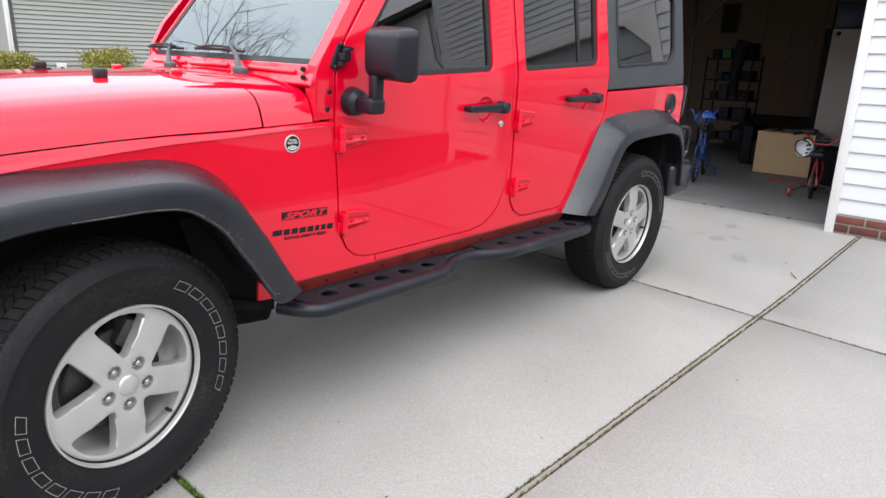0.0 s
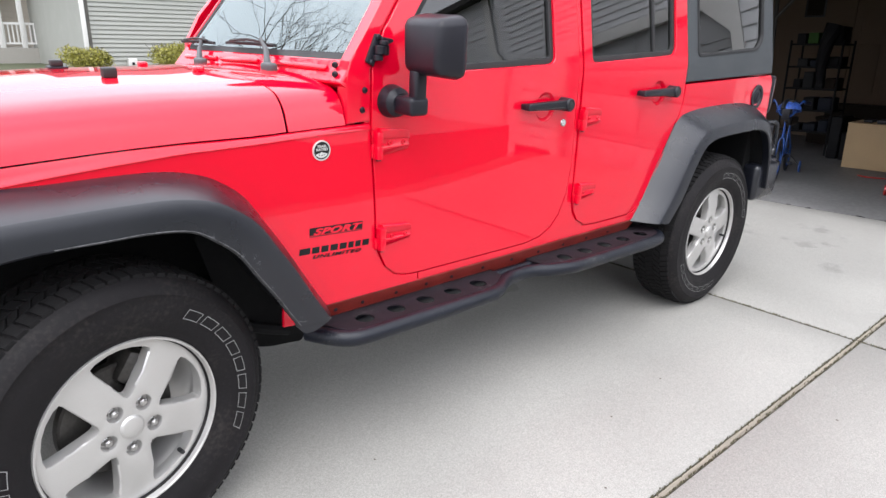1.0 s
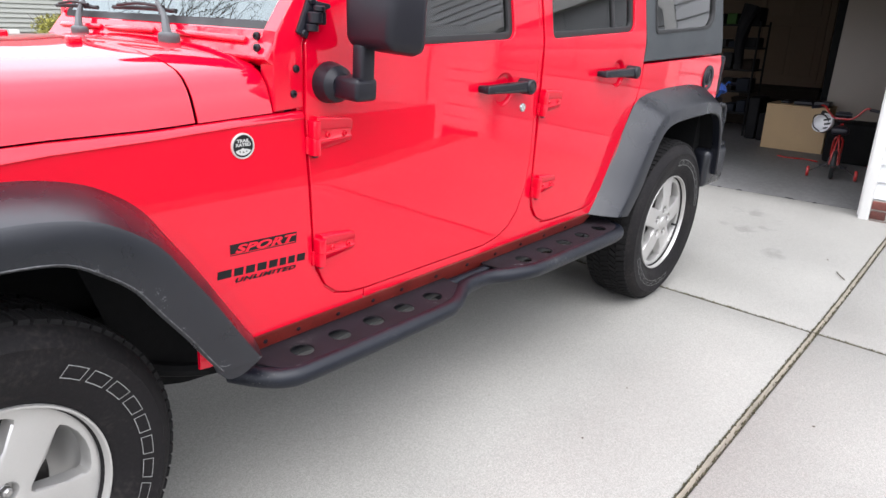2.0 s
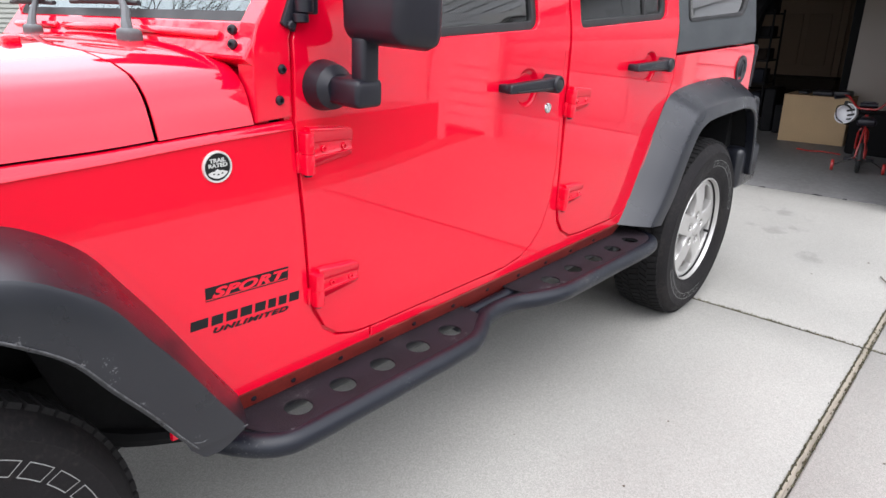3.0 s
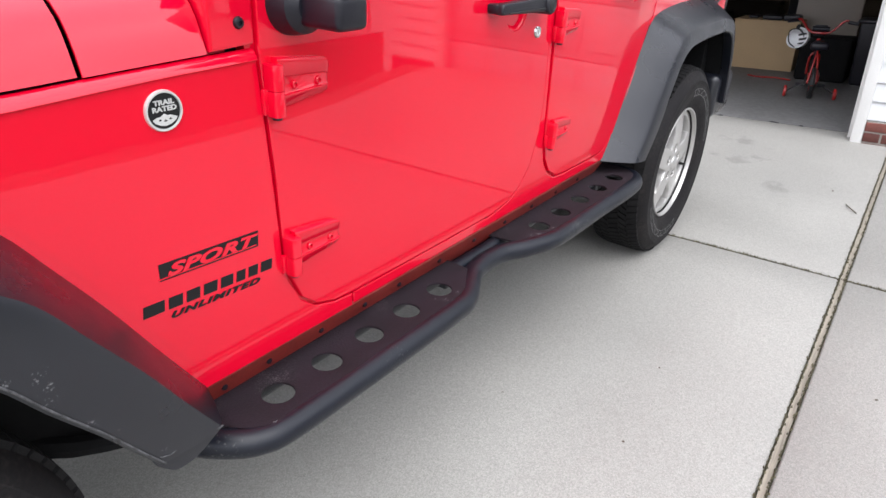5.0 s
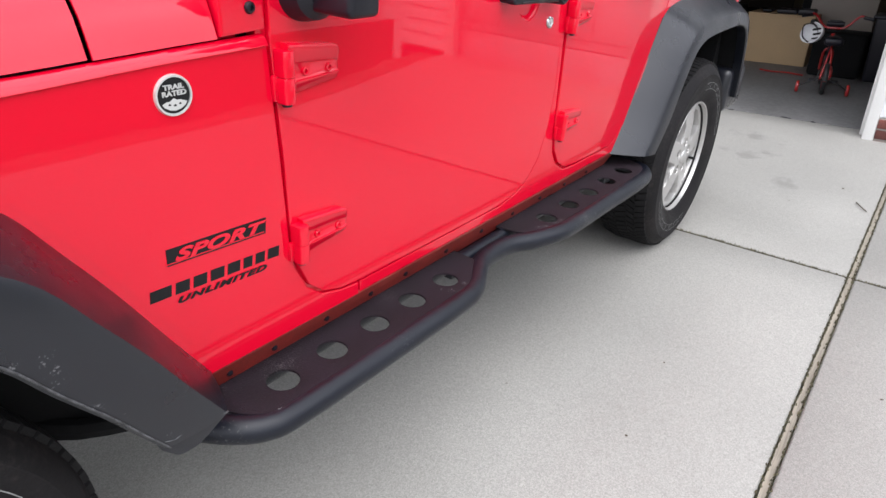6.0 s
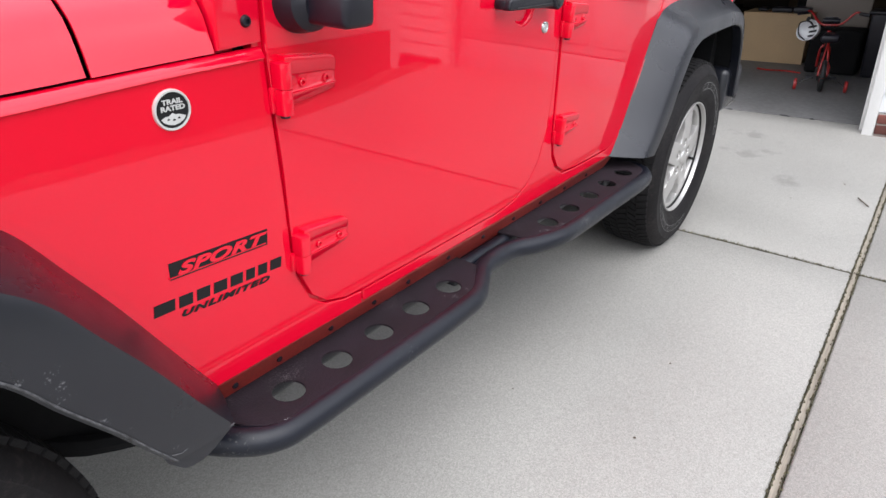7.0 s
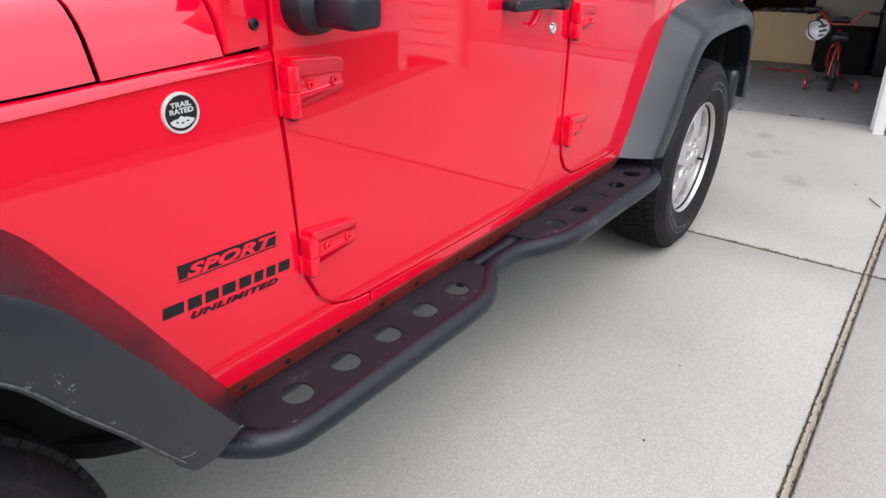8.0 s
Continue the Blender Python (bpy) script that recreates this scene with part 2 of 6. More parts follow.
# the walls' tan made darker for the ceiling, to cut light bouncing indoors
CEILC = mat("shaded_garage_ceiling", (0.08, 0.06, 0.043), 0.85, 0, 0.08, 2, 90)
PLY = mat("pale_plywood", (0.42, 0.29, 0.155), 0.6, 0, 0.12, 3, 90)


def glass_mat(name, tint, ior=2.0, sheen=(1.0, 1.0, 1.0)):
    m = bpy.data.materials.new(name)
    m.use_nodes = True
    n, l = m.node_tree.nodes, m.node_tree.links
    n.remove(n["Principled BSDF"])
    clear, gloss, fres, mix = n.new("ShaderNodeBsdfTransparent"), n.new("ShaderNodeBsdfGlossy"), n.new("ShaderNodeFresnel"), n.new("ShaderNodeMixShader")
    clear.inputs["Color"].default_value = (*tint, 1)
    gloss.inputs["Color"].default_value = (*sheen, 1)
    gloss.inputs["Roughness"].default_value = 0.0
    fres.inputs["IOR"].default_value = ior
    l.new(fres.outputs[0], mix.inputs[0])
    l.new(clear.outputs[0], mix.inputs[1])
    l.new(gloss.outputs[0], mix.inputs[2])
    l.new(mix.outputs[0], n["Material Output"].inputs["Surface"])
    return m


GLASS = glass_mat("clear_windscreen_glass", (0.62, 0.70, 0.68), 2.15, (0.88, 1.0, 1.0))
TINT = glass_mat("dark_tinted_glass", (0.30, 0.33, 0.32), 1.82)


# ---------------------------------------------------------------- building helpers
def part(name, bm, material, parent, label="", angle=35, at=None, true=None):
    """One mesh object under a thing. true(co): the surface's own direction, for large flat sheet metal."""
    me = bpy.data.meshes.new(name)
    bmesh.ops.recalc_face_normals(bm, faces=bm.faces)
    if bm.calc_volume(signed=True) < 0 and all(len(e.link_faces) == 2 for e in bm.edges):
        bmesh.ops.reverse_faces(bm, faces=bm.faces)
    bm.to_mesh(me)
    bm.free()
    for p in me.polygons:
        p.use_smooth = True
    me.set_sharp_from_angle(angle=radians(angle))
    if true:
        own = [Vector((0, 0, 0))] * len(me.loops)
        for p in me.polygons:
            if p.normal.dot(true(p.center)) > 0.985:
                for i in p.loop_indices:
                    own[i] = true(me.vertices[me.loops[i].vertex_index].co)
        me.normals_split_custom_set(own)
    me.materials.append(material)
    ob = new(name, me)
    if parent:
        ob.parent = parent
    if at:
        ob.matrix_basis = at
    if label:
        tagged(ob, label)
    return ob


def thing(name, label, category, m=None, group="", kind=""):
    ob = new(name)
    ob.empty_display_size = 0.1
    if m is not None:
        ob.matrix_world = m
    return tagged(ob, label, category, group, kind)


def solid(name, bm, material, label, category, m=None, group="", kind="", angle=35):
    """A thing that is one mesh."""
    ob = part(name, bm, material, None, "", angle, m)
    return tagged(ob, label, category, group, kind)


def twin(ob, m, parent=None):
    """Another object on the same mesh."""
    o = ob.copy()
    scene.collection.objects.link(o)
    if parent is not None:
        o.parent = parent
    o.matrix_basis = m
    return o


def box(bm, x0, y0, z0, x1, y1, z1, bevel=0.0, seg=2):
    vs = [bm.verts.new(p) for p in ((x0, y0, z0), (x1, y0, z0), (x1, y1, z0), (x0, y1, z0), (x0, y0, z1), (x1, y0, z1), (x1, y1, z1), (x0, y1, z1))]
    fs = [bm.faces.new([vs[i] for i in q]) for q in ((0, 3, 2, 1), (4, 5, 6, 7), (0, 1, 5, 4), (1, 2, 6, 5), (2, 3, 7, 6), (3, 0, 4, 7))]
    if bevel:
        es = {e for f in fs for e in f.edges}
        r = bmesh.ops.bevel(bm, geom=list(es), offset=bevel, segments=seg, affect="EDGES", profile=0.5)
        return list({v for f in r["faces"] for v in f.verts})
    return vs


def boxm(x0, y0, z0, x1, y1, z1, bevel=0.0, seg=2):
    bm = bmesh.new()
    box(bm, x0, y0, z0, x1, y1, z1, bevel, seg)
    return bm


def lathe(profile, segs=64, bm=None):
    """Turns a profile of (radius, y) about the y axis."""
    bm = bm or bmesh.new()
    rings = []
    for r, y in profile:
        if r < 1e-6:
            rings.append([bm.verts.new((0, y, 0))] * segs)
        else:
            rings.append([bm.verts.new((r * math.cos(2 * math.pi * i / segs), y, r * math.sin(2 * math.pi * i / segs))) for i in range(segs)])
    for a, b in zip(rings, rings[1:]):
        for i in range(segs):
            q = [a[i], a[(i + 1) % segs], b[(i + 1) % segs], b[i]]
            q = list(dict.fromkeys(q))
            if len(q) > 2:
                bm.faces.new(q)
    return bm


def grid(rows, closed=False, bm=None):
    """A sheet through rows of points of equal length."""
    bm = bm or bmesh.new()
    vs = [[bm.verts.new(p) for p in r] for r in rows]
    for a, b in zip(vs, vs[1:]):
        for i in range(len(a) - (0 if closed else 1)):
            j = (i + 1) % len(a)
            bm.faces.new((a[i], a[j], b[j], b[i]))
    return bm


def thicken(bm, t):
    """Gives an open sheet a second face at distance t against its normals, and closes the rim."""
    bm.normal_update()
    old, faces = list(bm.verts), list(bm.faces)
    edges = [e for e in bm.edges if len(e.link_faces) == 1]
    pair = {v: bm.verts.new(v.co - v.normal * t) for v in old}
    for f in faces:
        bm.faces.new([pair[v] for v in reversed(f.verts)])
    for e in edges:
        a, b = e.verts
        bm.faces.new((a, b, pair[b], pair[a]))
    return bm


def tube(points, r, segs=12, smooth=6, cap=True, bm=None):
    """A round tube along a smoothed line of points."""
    pts = [Vector(p) for p in points]
    if smooth > 1 and len(pts) > 2:
        out = []
        for i in range(len(pts) - 1):
            p0, p1, p2, p3 = pts[max(i - 1, 0)], pts[i], pts[i + 1], pts[min(i + 2, len(pts) - 1)]
            for k in range(smooth):
                t = k / smooth
                out.append(0.5 * ((2 * p1) + (p2 - p0) * t + (2 * p0 - 5 * p1 + 4 * p2 - p3) * t * t + (3 * p1 - p0 - 3 * p2 + p3) * t ** 3))
        pts = out + [pts[-1]]
    rows, up = [], Vector((0.123, 0.2, 0.97))
    for i, p in enumerate(pts):
        d = (pts[min(i + 1, len(pts) - 1)] - pts[max(i - 1, 0)]).normalized()
        a = d.cross(up).normalized()
        b = a.cross(d)
        rr = r if not isinstance(r, (list, tuple)) else r[0] + (r[1] - r[0]) * i / (len(pts) - 1)
        rows.append([p + rr * (math.cos(2 * math.pi * k / segs) * a + math.sin(2 * math.pi * k / segs) * b) for k in range(segs)])
    bm = grid(rows, True, bm)
    if cap:
        bm.verts.ensure_lookup_table()
        n = len(rows) * segs
        base = len(bm.verts) - n
        bm.faces.new([bm.verts[base + k] for k in range(segs)])
        bm.faces.new([bm.verts[base + n - segs + k] for k in range(segs)])
    return bm


def round_poly(points, radii, seg=5):
    """The polygon with rounded corners; radii: one number or one a corner."""
    out, n = [], len(points)
    for i, p in enumerate(points):
        r = radii if isinstance(radii, (int, float)) else radii[i]
        p, a, b = Vector(p), Vector(points[i - 1]), Vector(points[(i + 1) % n])
        if r <= 0:
            out.append(tuple(p))
            continue
        u, v = (a - p), (b - p)
        d = min(r, u.length * 0.45, v.length * 0.45)
        s, e = p + u.normalized() * d, p + v.normalized() * d
        for k in range(seg + 1):
            t = k / seg
            out.append(tuple((1 - t) ** 2 * s + 2 * t * (1 - t) * p + t * t * e))
    return out


def panel(outer, shape, holes=(), thick=0.03, bevel=0.005, cuts=(), seg=2):
    """A plate: its outline in two coordinates (a, b), thickness inwards, front edges bevelled; shape(a, b, c) bends it to its place."""
    bm = bmesh.new()
    loops = [outer, *holes]
    es = []
    for lp in loops:
        vs = [bm.verts.new((a, 0, b)) for a, b in lp]
        es += [bm.edges.new((vs[i], vs[(i + 1) % len(vs)])) for i in range(len(vs))]
    bmesh.ops.triangle_fill(bm, edges=es, use_beauty=True, use_dissolve=False)
    bmesh.ops.dissolve_limit(bm, angle_limit=0.01, verts=[], edges=[e for e in bm.edges if len(e.link_faces) == 2])
    rim = [e for e in bm.edges if len(e.link_faces) == 1]
    r = bmesh.ops.extrude_face_region(bm, geom=list(bm.faces))
    back = [v for v in r["geom"] if isinstance(v, bmesh.types.BMVert)]
    for v in back:
        v.co.y += thick
    front = [e for e in bm.edges if all(abs(v.co.y) < 1e-7 for v in e.verts) and e.is_manifold and abs(e.calc_face_angle(0)) > 1.0]
    if bevel:
        bmesh.ops.bevel(bm, geom=front, offset=bevel, segments=seg, affect="EDGES", profile=0.6)
    bmesh.ops.triangulate(bm, faces=[f for f in bm.faces if len(f.verts) > 4])
    for axis, at in cuts:
        no = (1, 0, 0) if axis == "a" else (0, 0, 1)
        bmesh.ops.bisect_plane(bm, geom=list(bm.verts) + list(bm.edges) + list(bm.faces), plane_co=Vector(no) * at, plane_no=no)
    for v in bm.verts:
        v.co = shape(v.co.x, v.co.z, v.co.y)
    return bm


def lettering(text, size, material, parent, m, shear=0.0, depth=0.0006, wide=1.0, bold=0.0, name="lettering", label="", space=1.0):
    """Flat raised letters from the built-in font, lying in the xz plane of m and facing -y."""
    cu = bpy.data.curves.new(name, "FONT")
    cu.body, cu.size, cu.shear, cu.extrude, cu.offset = text, size, shear, depth, bold
    cu.space_character = space
    cu.align_x, cu.align_y = "CENTER", "CENTER"
    ob = new(name, cu)
    bpy.context.view_layer.update()
    me = bpy.data.meshes.new_from_object(ob.evaluated_get(bpy.context.evaluated_depsgraph_get()))
    bpy.data.objects.remove(ob)
    me.transform(pose(0, 0, 0, 90) @ Matrix.Diagonal((wide, 1, 1, 1)))
    me.materials.clear()
    me.materials.append(material)
    o = new(name, me)
    o.parent = parent
    o.matrix_basis = m
    if label:
        tagged(o, label)
    return o


# ---------------------------------------------------------------- ground and driveway
WARP0, WARP1, GARAGE_Z = 3.3, 5.72, 0.018


def drive_z(x, y):
    """Height of the driveway: leaning sideways by the vehicle, level at the garage."""
    s = min(max((x - WARP0) / (WARP1 - WARP0), 0), 1)
    s = s * s * (3 - 2 * s)
    return 0.055 * y * (1 - s) + GARAGE_Z * s


def ground_z(x, y):
    yy = min(max(y, -9), 11)
    s = min(max((x - WARP0) / (WARP1 - WARP0), 0), 1)
    near = 0.055 * yy * (1 - s) + (GARAGE_Z - 0.03) * s
    far = 0.055 * yy
    k = min(max((abs(y - 1.5) - 4.5) / 4, 0), 1)
    return near * (1 - k) + far * k - 0.07


xs = [-400, -150, -60, -30, -18, -12] + [-8 + i for i in range(28)] + [24, 30, 45, 80, 200, 400]
ysg = [-400, -150, -60, -30, -18] + [-12 + i for i in range(36)] + [30, 45, 80, 200, 400]
solid("ground", grid([[(x, y, ground_z(x, y)) for x in xs] for y in ysg]), GRASS, "short lawn of mixed green and dry grass", "lawn", kind="structure")


def slab(xa, xb, y0, y1, gap_x=0.010, gap_y=0.015):
    """One driveway slab with eased edges, following the slope. xa, xb: (place, skew) of its cross joints."""
    n = max(2, int((xb[0] - xa[0]) / 0.25))
    k = max(2, int((y1 - y0) / 0.4))
    e = 0.007
    U = [0] + [i / n for i in range(n + 1)] + [1]
    Y = [y0 + gap_y + (y1 - y0 - 2 * gap_y) * i / k for i in range(k + 1)]
    Y = [Y[0], Y[0] + e] + Y[1:-1] + [Y[-1] - e, Y[-1]]
    top, low = [], []
    for j, y in enumerate(Y):
        x0, x1 = xa[0] + xa[1] * y + gap_x, xb[0] + xb[1] * y - gap_x
        row = []
        for i, u in enumerate(U):
            x = x0 + (x1 - x0) * u + (e if i == 1 else -e if i == len(U) - 2 else 0)
            row.append((x, y, drive_z(x, y) - (e if i in (0, len(U) - 1) or j in (0, len(Y) - 1) else 0)))
        top.append(row)
    bm = grid(top)
    rim = [ed for ed in bm.edges if len(ed.link_faces) == 1]
    r = bmesh.ops.extrude_edge_only(bm, edges=rim)
    for v in r["geom"]:
        if isinstance(v, bmesh.types.BMVert):
            v.co.z -= 0.09
    bmesh.ops.holes_fill(bm, edges=[ed for ed in bm.edges if len(ed.link_faces) == 1], sides=0)
    return bm


drive = thing("driveway", "pale concrete driveway with mossy joints and stains", "driveway", kind="structure")
JX, JY = [(-9.0, 0), (-3.0, -0.05), (0.172, -0.05), (3.110, -0.070), (5.72, 0)], [-3.06, -0.748, 2.6, 4.6]
for i in range(len(JX) - 1):
    for j in range(len(JY) - 1):
        sl = part("slab", slab(JX[i], JX[i + 1], JY[j], JY[j + 1]), CONCRETE, drive, angle=50)
        sl.data.materials.append(JOINT_SIDE)
        for p in sl.data.polygons:
            p.material_index = 1 if abs(p.normal.z) < 0.3 else 0
bed = grid([[(x, y, drive_z(x, y) - 0.026) for x in [-8.9 + 14.6 * i / 60 for i in range(61)]] for y in [JY[0] + 0.02 + (JY[-1] - JY[0] - 0.04) * j / 20 for j in range(21)]])
part("joint_filling", bed, JOINT, drive, "dark moss and dirt in the joints")
STRIP = mat("weathered_wood_strip", (0.23, 0.205, 0.165), 0.95, 0, 0.45, 12, 120, bump=1.0, bump_scale=150)
for nd in [q for q in STRIP.node_tree.nodes if q.type == "TEX_NOISE"]:
    along = STRIP.node_tree.nodes.new("ShaderNodeMapping")
    along.inputs["Scale"].default_value = (0.12, 3.5, 1.0)
    STRIP.node_tree.links.new(nd.inputs["Vector"].links[0].from_socket, along.inputs["Vector"])
    STRIP.node_tree.links.new(along.outputs[0], nd.inputs["Vector"])
rs = random.Random(31)
wob = [(rs.gauss(0, 0.0008), rs.gauss(0, 0.0008)) for _ in range(241)]
part("expansion_strip", grid([[(-8.9 + 14.35 * i / 240, y + wob[i][j > 1], drive_z(-8.9 + 14.35 * i / 240, y) + dz) for i in range(241)] for j, (y, dz) in enumerate(((-0.7580, -0.03), (-0.7572, -0.006), (-0.7396, -0.005), (-0.7388, -0.03)))]), STRIP, drive, "weathered grey wooden expansion strip")
# crumbs of dirt and dry moss along both sides of the joints
CRUMB = mat("dark_joint_dirt", (0.085, 0.076, 0.045), 0.95, 0, 0.5, 40, 200, island=0.5)
crumbs = bmesh.new()
line = [(rs.uniform(-0.6, 5.4), -0.748 + rs.choice((-1, 1)) * (0.0112 + rs.gauss(0, 0.0024))) for _ in range(1500)]
line += [(3.110 - 0.070 * y + rs.gauss(0, 0.0055), y) for y in [rs.uniform(-3.0, 2.5) for _ in range(1700)]]
for x, y in line:
    z, s = drive_z(x, y) - 0.0045, rs.uniform(0.0016, 0.0042)
    a = rs.uniform(0, 6.28)
    q = [crumbs.verts.new((x + 1.5 * s * math.cos(a + 2.1 * k) * rs.uniform(0.6, 1.3), y + s * math.sin(a + 2.1 * k), z)) for k in range(3)]
    tip = crumbs.verts.new((x, y, z + 0.007 + s * rs.uniform(0.2, 1.0)))
    for k in range(3):
        crumbs.faces.new((q[k], q[(k + 1) % 3], tip))
tagged(part("joint_dirt", crumbs, CRUMB, drive, "dark crumbs of dirt and moss along the joints"), kind="stuff")

MOSS = mat("bright_green_moss", (0.075, 0.12, 0.012), 0.9, 0, 0.5, 40, 200, island=0.4)
moss = bmesh.new()
rnd = random.Random(8)
spots = [(0.172 - 0.05 * y + rnd.gauss(0, 0.004), y) for y in [-0.32 + 0.34 * rnd.random() ** 0.8 for _ in range(240)]]
spots += [(x, -0.748 + rnd.choice((-0.011, 0.011)) + rnd.gauss(0, 0.002)) for x in [0.2 + 0.95 * rnd.random() ** 1.5 for _ in range(160)]]
for x, y in spots:
    z = drive_z(x, y) - 0.010
    for k in range(3):
        a, h, w = rnd.uniform(0, 6.28), rnd.uniform(0.006, 0.016), rnd.uniform(0.002, 0.004)
        dx, dy = math.cos(a), math.sin(a)
        moss.faces.new([moss.verts.new(p) for p in ((x - dy * w, y + dx * w, z), (x + dy * w, y - dx * w, z), (x + dx * h * 0.6, y + dy * h * 0.6, z + h))])
tagged(part("moss", moss, MOSS, drive, "tufts of green moss in the joints"), kind="stuff")
BITS = mat("dry_leaf_brown", (0.07, 0.05, 0.035), 0.9, 0, 0.4, 60, 200)
for x, y, r in ((1.61, -0.39, 0.006), (1.58, -0.01, 0.004), (0.75, -0.05, 0.005), (1.25, -0.62, 0.005), (2.02, -0.35, 0.005), (0.60, -0.48, 0.007), (2.30, -0.95, 0.005), (3.9, -0.35, 0.008), (4.3, -0.55, 0.008)):
    bm = bmesh.new()
    n = rnd.randrange(5, 8)
    vs = [bm.verts.new((r * rnd.uniform(0.5, 1.2) * math.cos(6.283 * i / n), r * rnd.uniform(0.4, 0.8) * math.sin(6.283 * i / n), 0.001 + rnd.uniform(0, 0.003))) for i in range(n)]
    bm.faces.new(vs)
    thicken(bm, 0.001)
    solid("leaf_fragment", bm, BITS, "small brown leaf fragment lying on the concrete", "leaf", pose(x, y, drive_z(x, y) + 0.0005, 0, 0, rnd.uniform(0, 360)), group="leaf fragments on the driveway")
solid("twig", tube([(4.02, -0.70, drive_z(4.02, -0.70) + 0.004), (4.06, -0.66, drive_z(4.06, -0.66) + 0.012), (4.12, -0.64, drive_z(4.12, -0.64) + 0.004)], 0.003, 6, 3), BITS, "thin brown twig beside the joint", "twig")
for x, y in ((5.70, -0.14), (5.71, 0.05), (5.70, 0.45), (5.705, 0.62)):
    bm = bmesh.new()
    w, d = rnd.uniform(0.02, 0.045), rnd.uniform(0.007, 0.012)
    bmesh.ops.create_icosphere(bm, subdivisions=2, radius=1.0)
    for v in bm.verts:
        v.co *= rnd.uniform(0.75, 1.15)
        v.co = Vector((v.co.x * d, v.co.y * w, max(v.co.z, -0.1) * 0.009))
    solid("dirt_clump", bm, SEAL, "dark clump of dirt at the garage threshold", "dirt", pose(x, y, drive_z(x, y) - 0.001, 0, 0, rnd.uniform(-10, 10)), group="dirt at the threshold")

# brown strip added along the driveway: softens its edge where the paint mirrors it
ADDED_SOIL = mat("added_soil_brown", (0.15, 0.125, 0.085), 0.95, 0, 0.5, 5, 40, bump=1.0, bump_scale=60)
rs = random.Random(17)
edge_w = [0.22 + 0.16 * rs.random() for _ in range(150)]
soil = grid([[(-8.9 + 0.0965 * i, -3.05 - edge_w[i] * k, drive_z(-8.9 + 0.0965 * i, -3.05) - 0.008 - 0.05 * edge_w[i] * k - (0.06 if k == 1.0 else 0.0)) for i in range(150)] for k in (0.0, 0.5, 0.9, 1.0)])
solid("soil_edge", soil, ADDED_SOIL, "added brown soil strip softening the driveway's mirrored edge", "soil", kind="structure")

# ---------------------------------------------------------------- the vehicle (x to its rear, y to its far side, z up)
MID = 0.80
suv = thing("suv", "red four-door off-road car with dark grey flares and hardtop", "car", SLOPE)


def side_y(z):
    """The outer face of the body side."""
    y, bend = 0.070 + 0.028 * (z - 0.6), max(0.0, z - 1.20)
    return y + 0.172 * (bend * bend / 0.20 if bend < 0.10 else bend - 0.05)


BELT = [("b", 1.20 + 0.0125 * i) for i in range(9)]


def side_normal(co):
    return Vector((0, -1, 0.028 + 1.72 * min(max(0.0, co.z - 1.20), 0.10))).normalized()


def side(off=0.0):
    return lambda a, b, c: (a, side_y(b) + c + off, b)


def far_side(ob, parent=None):
    """The same panel on the far side."""
    o = twin(ob, Matrix.Translation((0, 2 * MID, 0)) @ Matrix.Diagonal((1, -1, 1, 1)), parent or suv)
    return o


# front wing with the side of the cowl
wing = part("front_wing", panel([(-0.60, 0.984), (-0.18, 1.0275), (-0.05, 1.041), (0.09, 1.0535), (0.24, 1.065), (0.445, 1.0715), (0.545, 1.077), (0.65, 1.082), (0.8105, 1.0865), (0.822, 0.9), (0.829, 0.74), (0.838, 0.68), (0.866, 0.625),
                                 (0.903, 0.595), (0.955, 0.581), (1.006, 0.577), (1.006, 0.549), (0.60, 0.551), (0.56, 0.575), (0.46, 0.70), (0.36, 0.85),
                                 (0.27, 0.915), (0.10, 0.945), (-0.30, 0.935), (-0.60, 0.87)], side(), thick=0.025, bevel=0.004, seg=3), PAINT, suv, angle=12, true=side_normal)
far_side(wing)


# (x, height of the crease, height of the ledge's inner edge under the hood)
LEDGE = [(-0.60, 0.982, 1.021), (-0.18, 1.0255, 1.058), (-0.05, 1.039, 1.0655), (0.09, 1.0515, 1.0735), (0.24, 1.063, 1.0785), (0.445, 1.0695, 1.0800), (0.545, 1.075, 1.0845), (0.65, 1.080, 1.0890), (0.75, 1.0825, 1.0925), (0.8105, 1.0845, 1.0945)]


def ledge(x):
    """Crease and inner edge of the wing's upper ledge."""
    for (x0, a0, b0), (x1, a1, b1) in zip(LEDGE, LEDGE[1:]):
        if x <= x1:
            t = (x - x0) / (x1 - x0)
            return a0 + (a1 - a0) * t, b0 + (b1 - b0) * t
    return LEDGE[-1][1:]


rows = []
for x in [-0.60 + 1.4105 * i / 40 for i in range(41)]:
    a, b = ledge(x)
    y = side_y(a)
    rows.append([(x, y - 0.0008, a - 0.004), (x, y + 0.0006, a + 0.0012), (x, y + 0.0025, a + 0.0030), (x, y + 0.006, (a + b) / 2 + 0.002), (x, y + 0.011, b), (x, y + 0.017, b - 0.003), (x, y + 0.020, b - 0.02)])
fold = part("wing_edge", thicken(grid(rows), 0.003), PAINT, suv, angle=50)
far_side(fold)
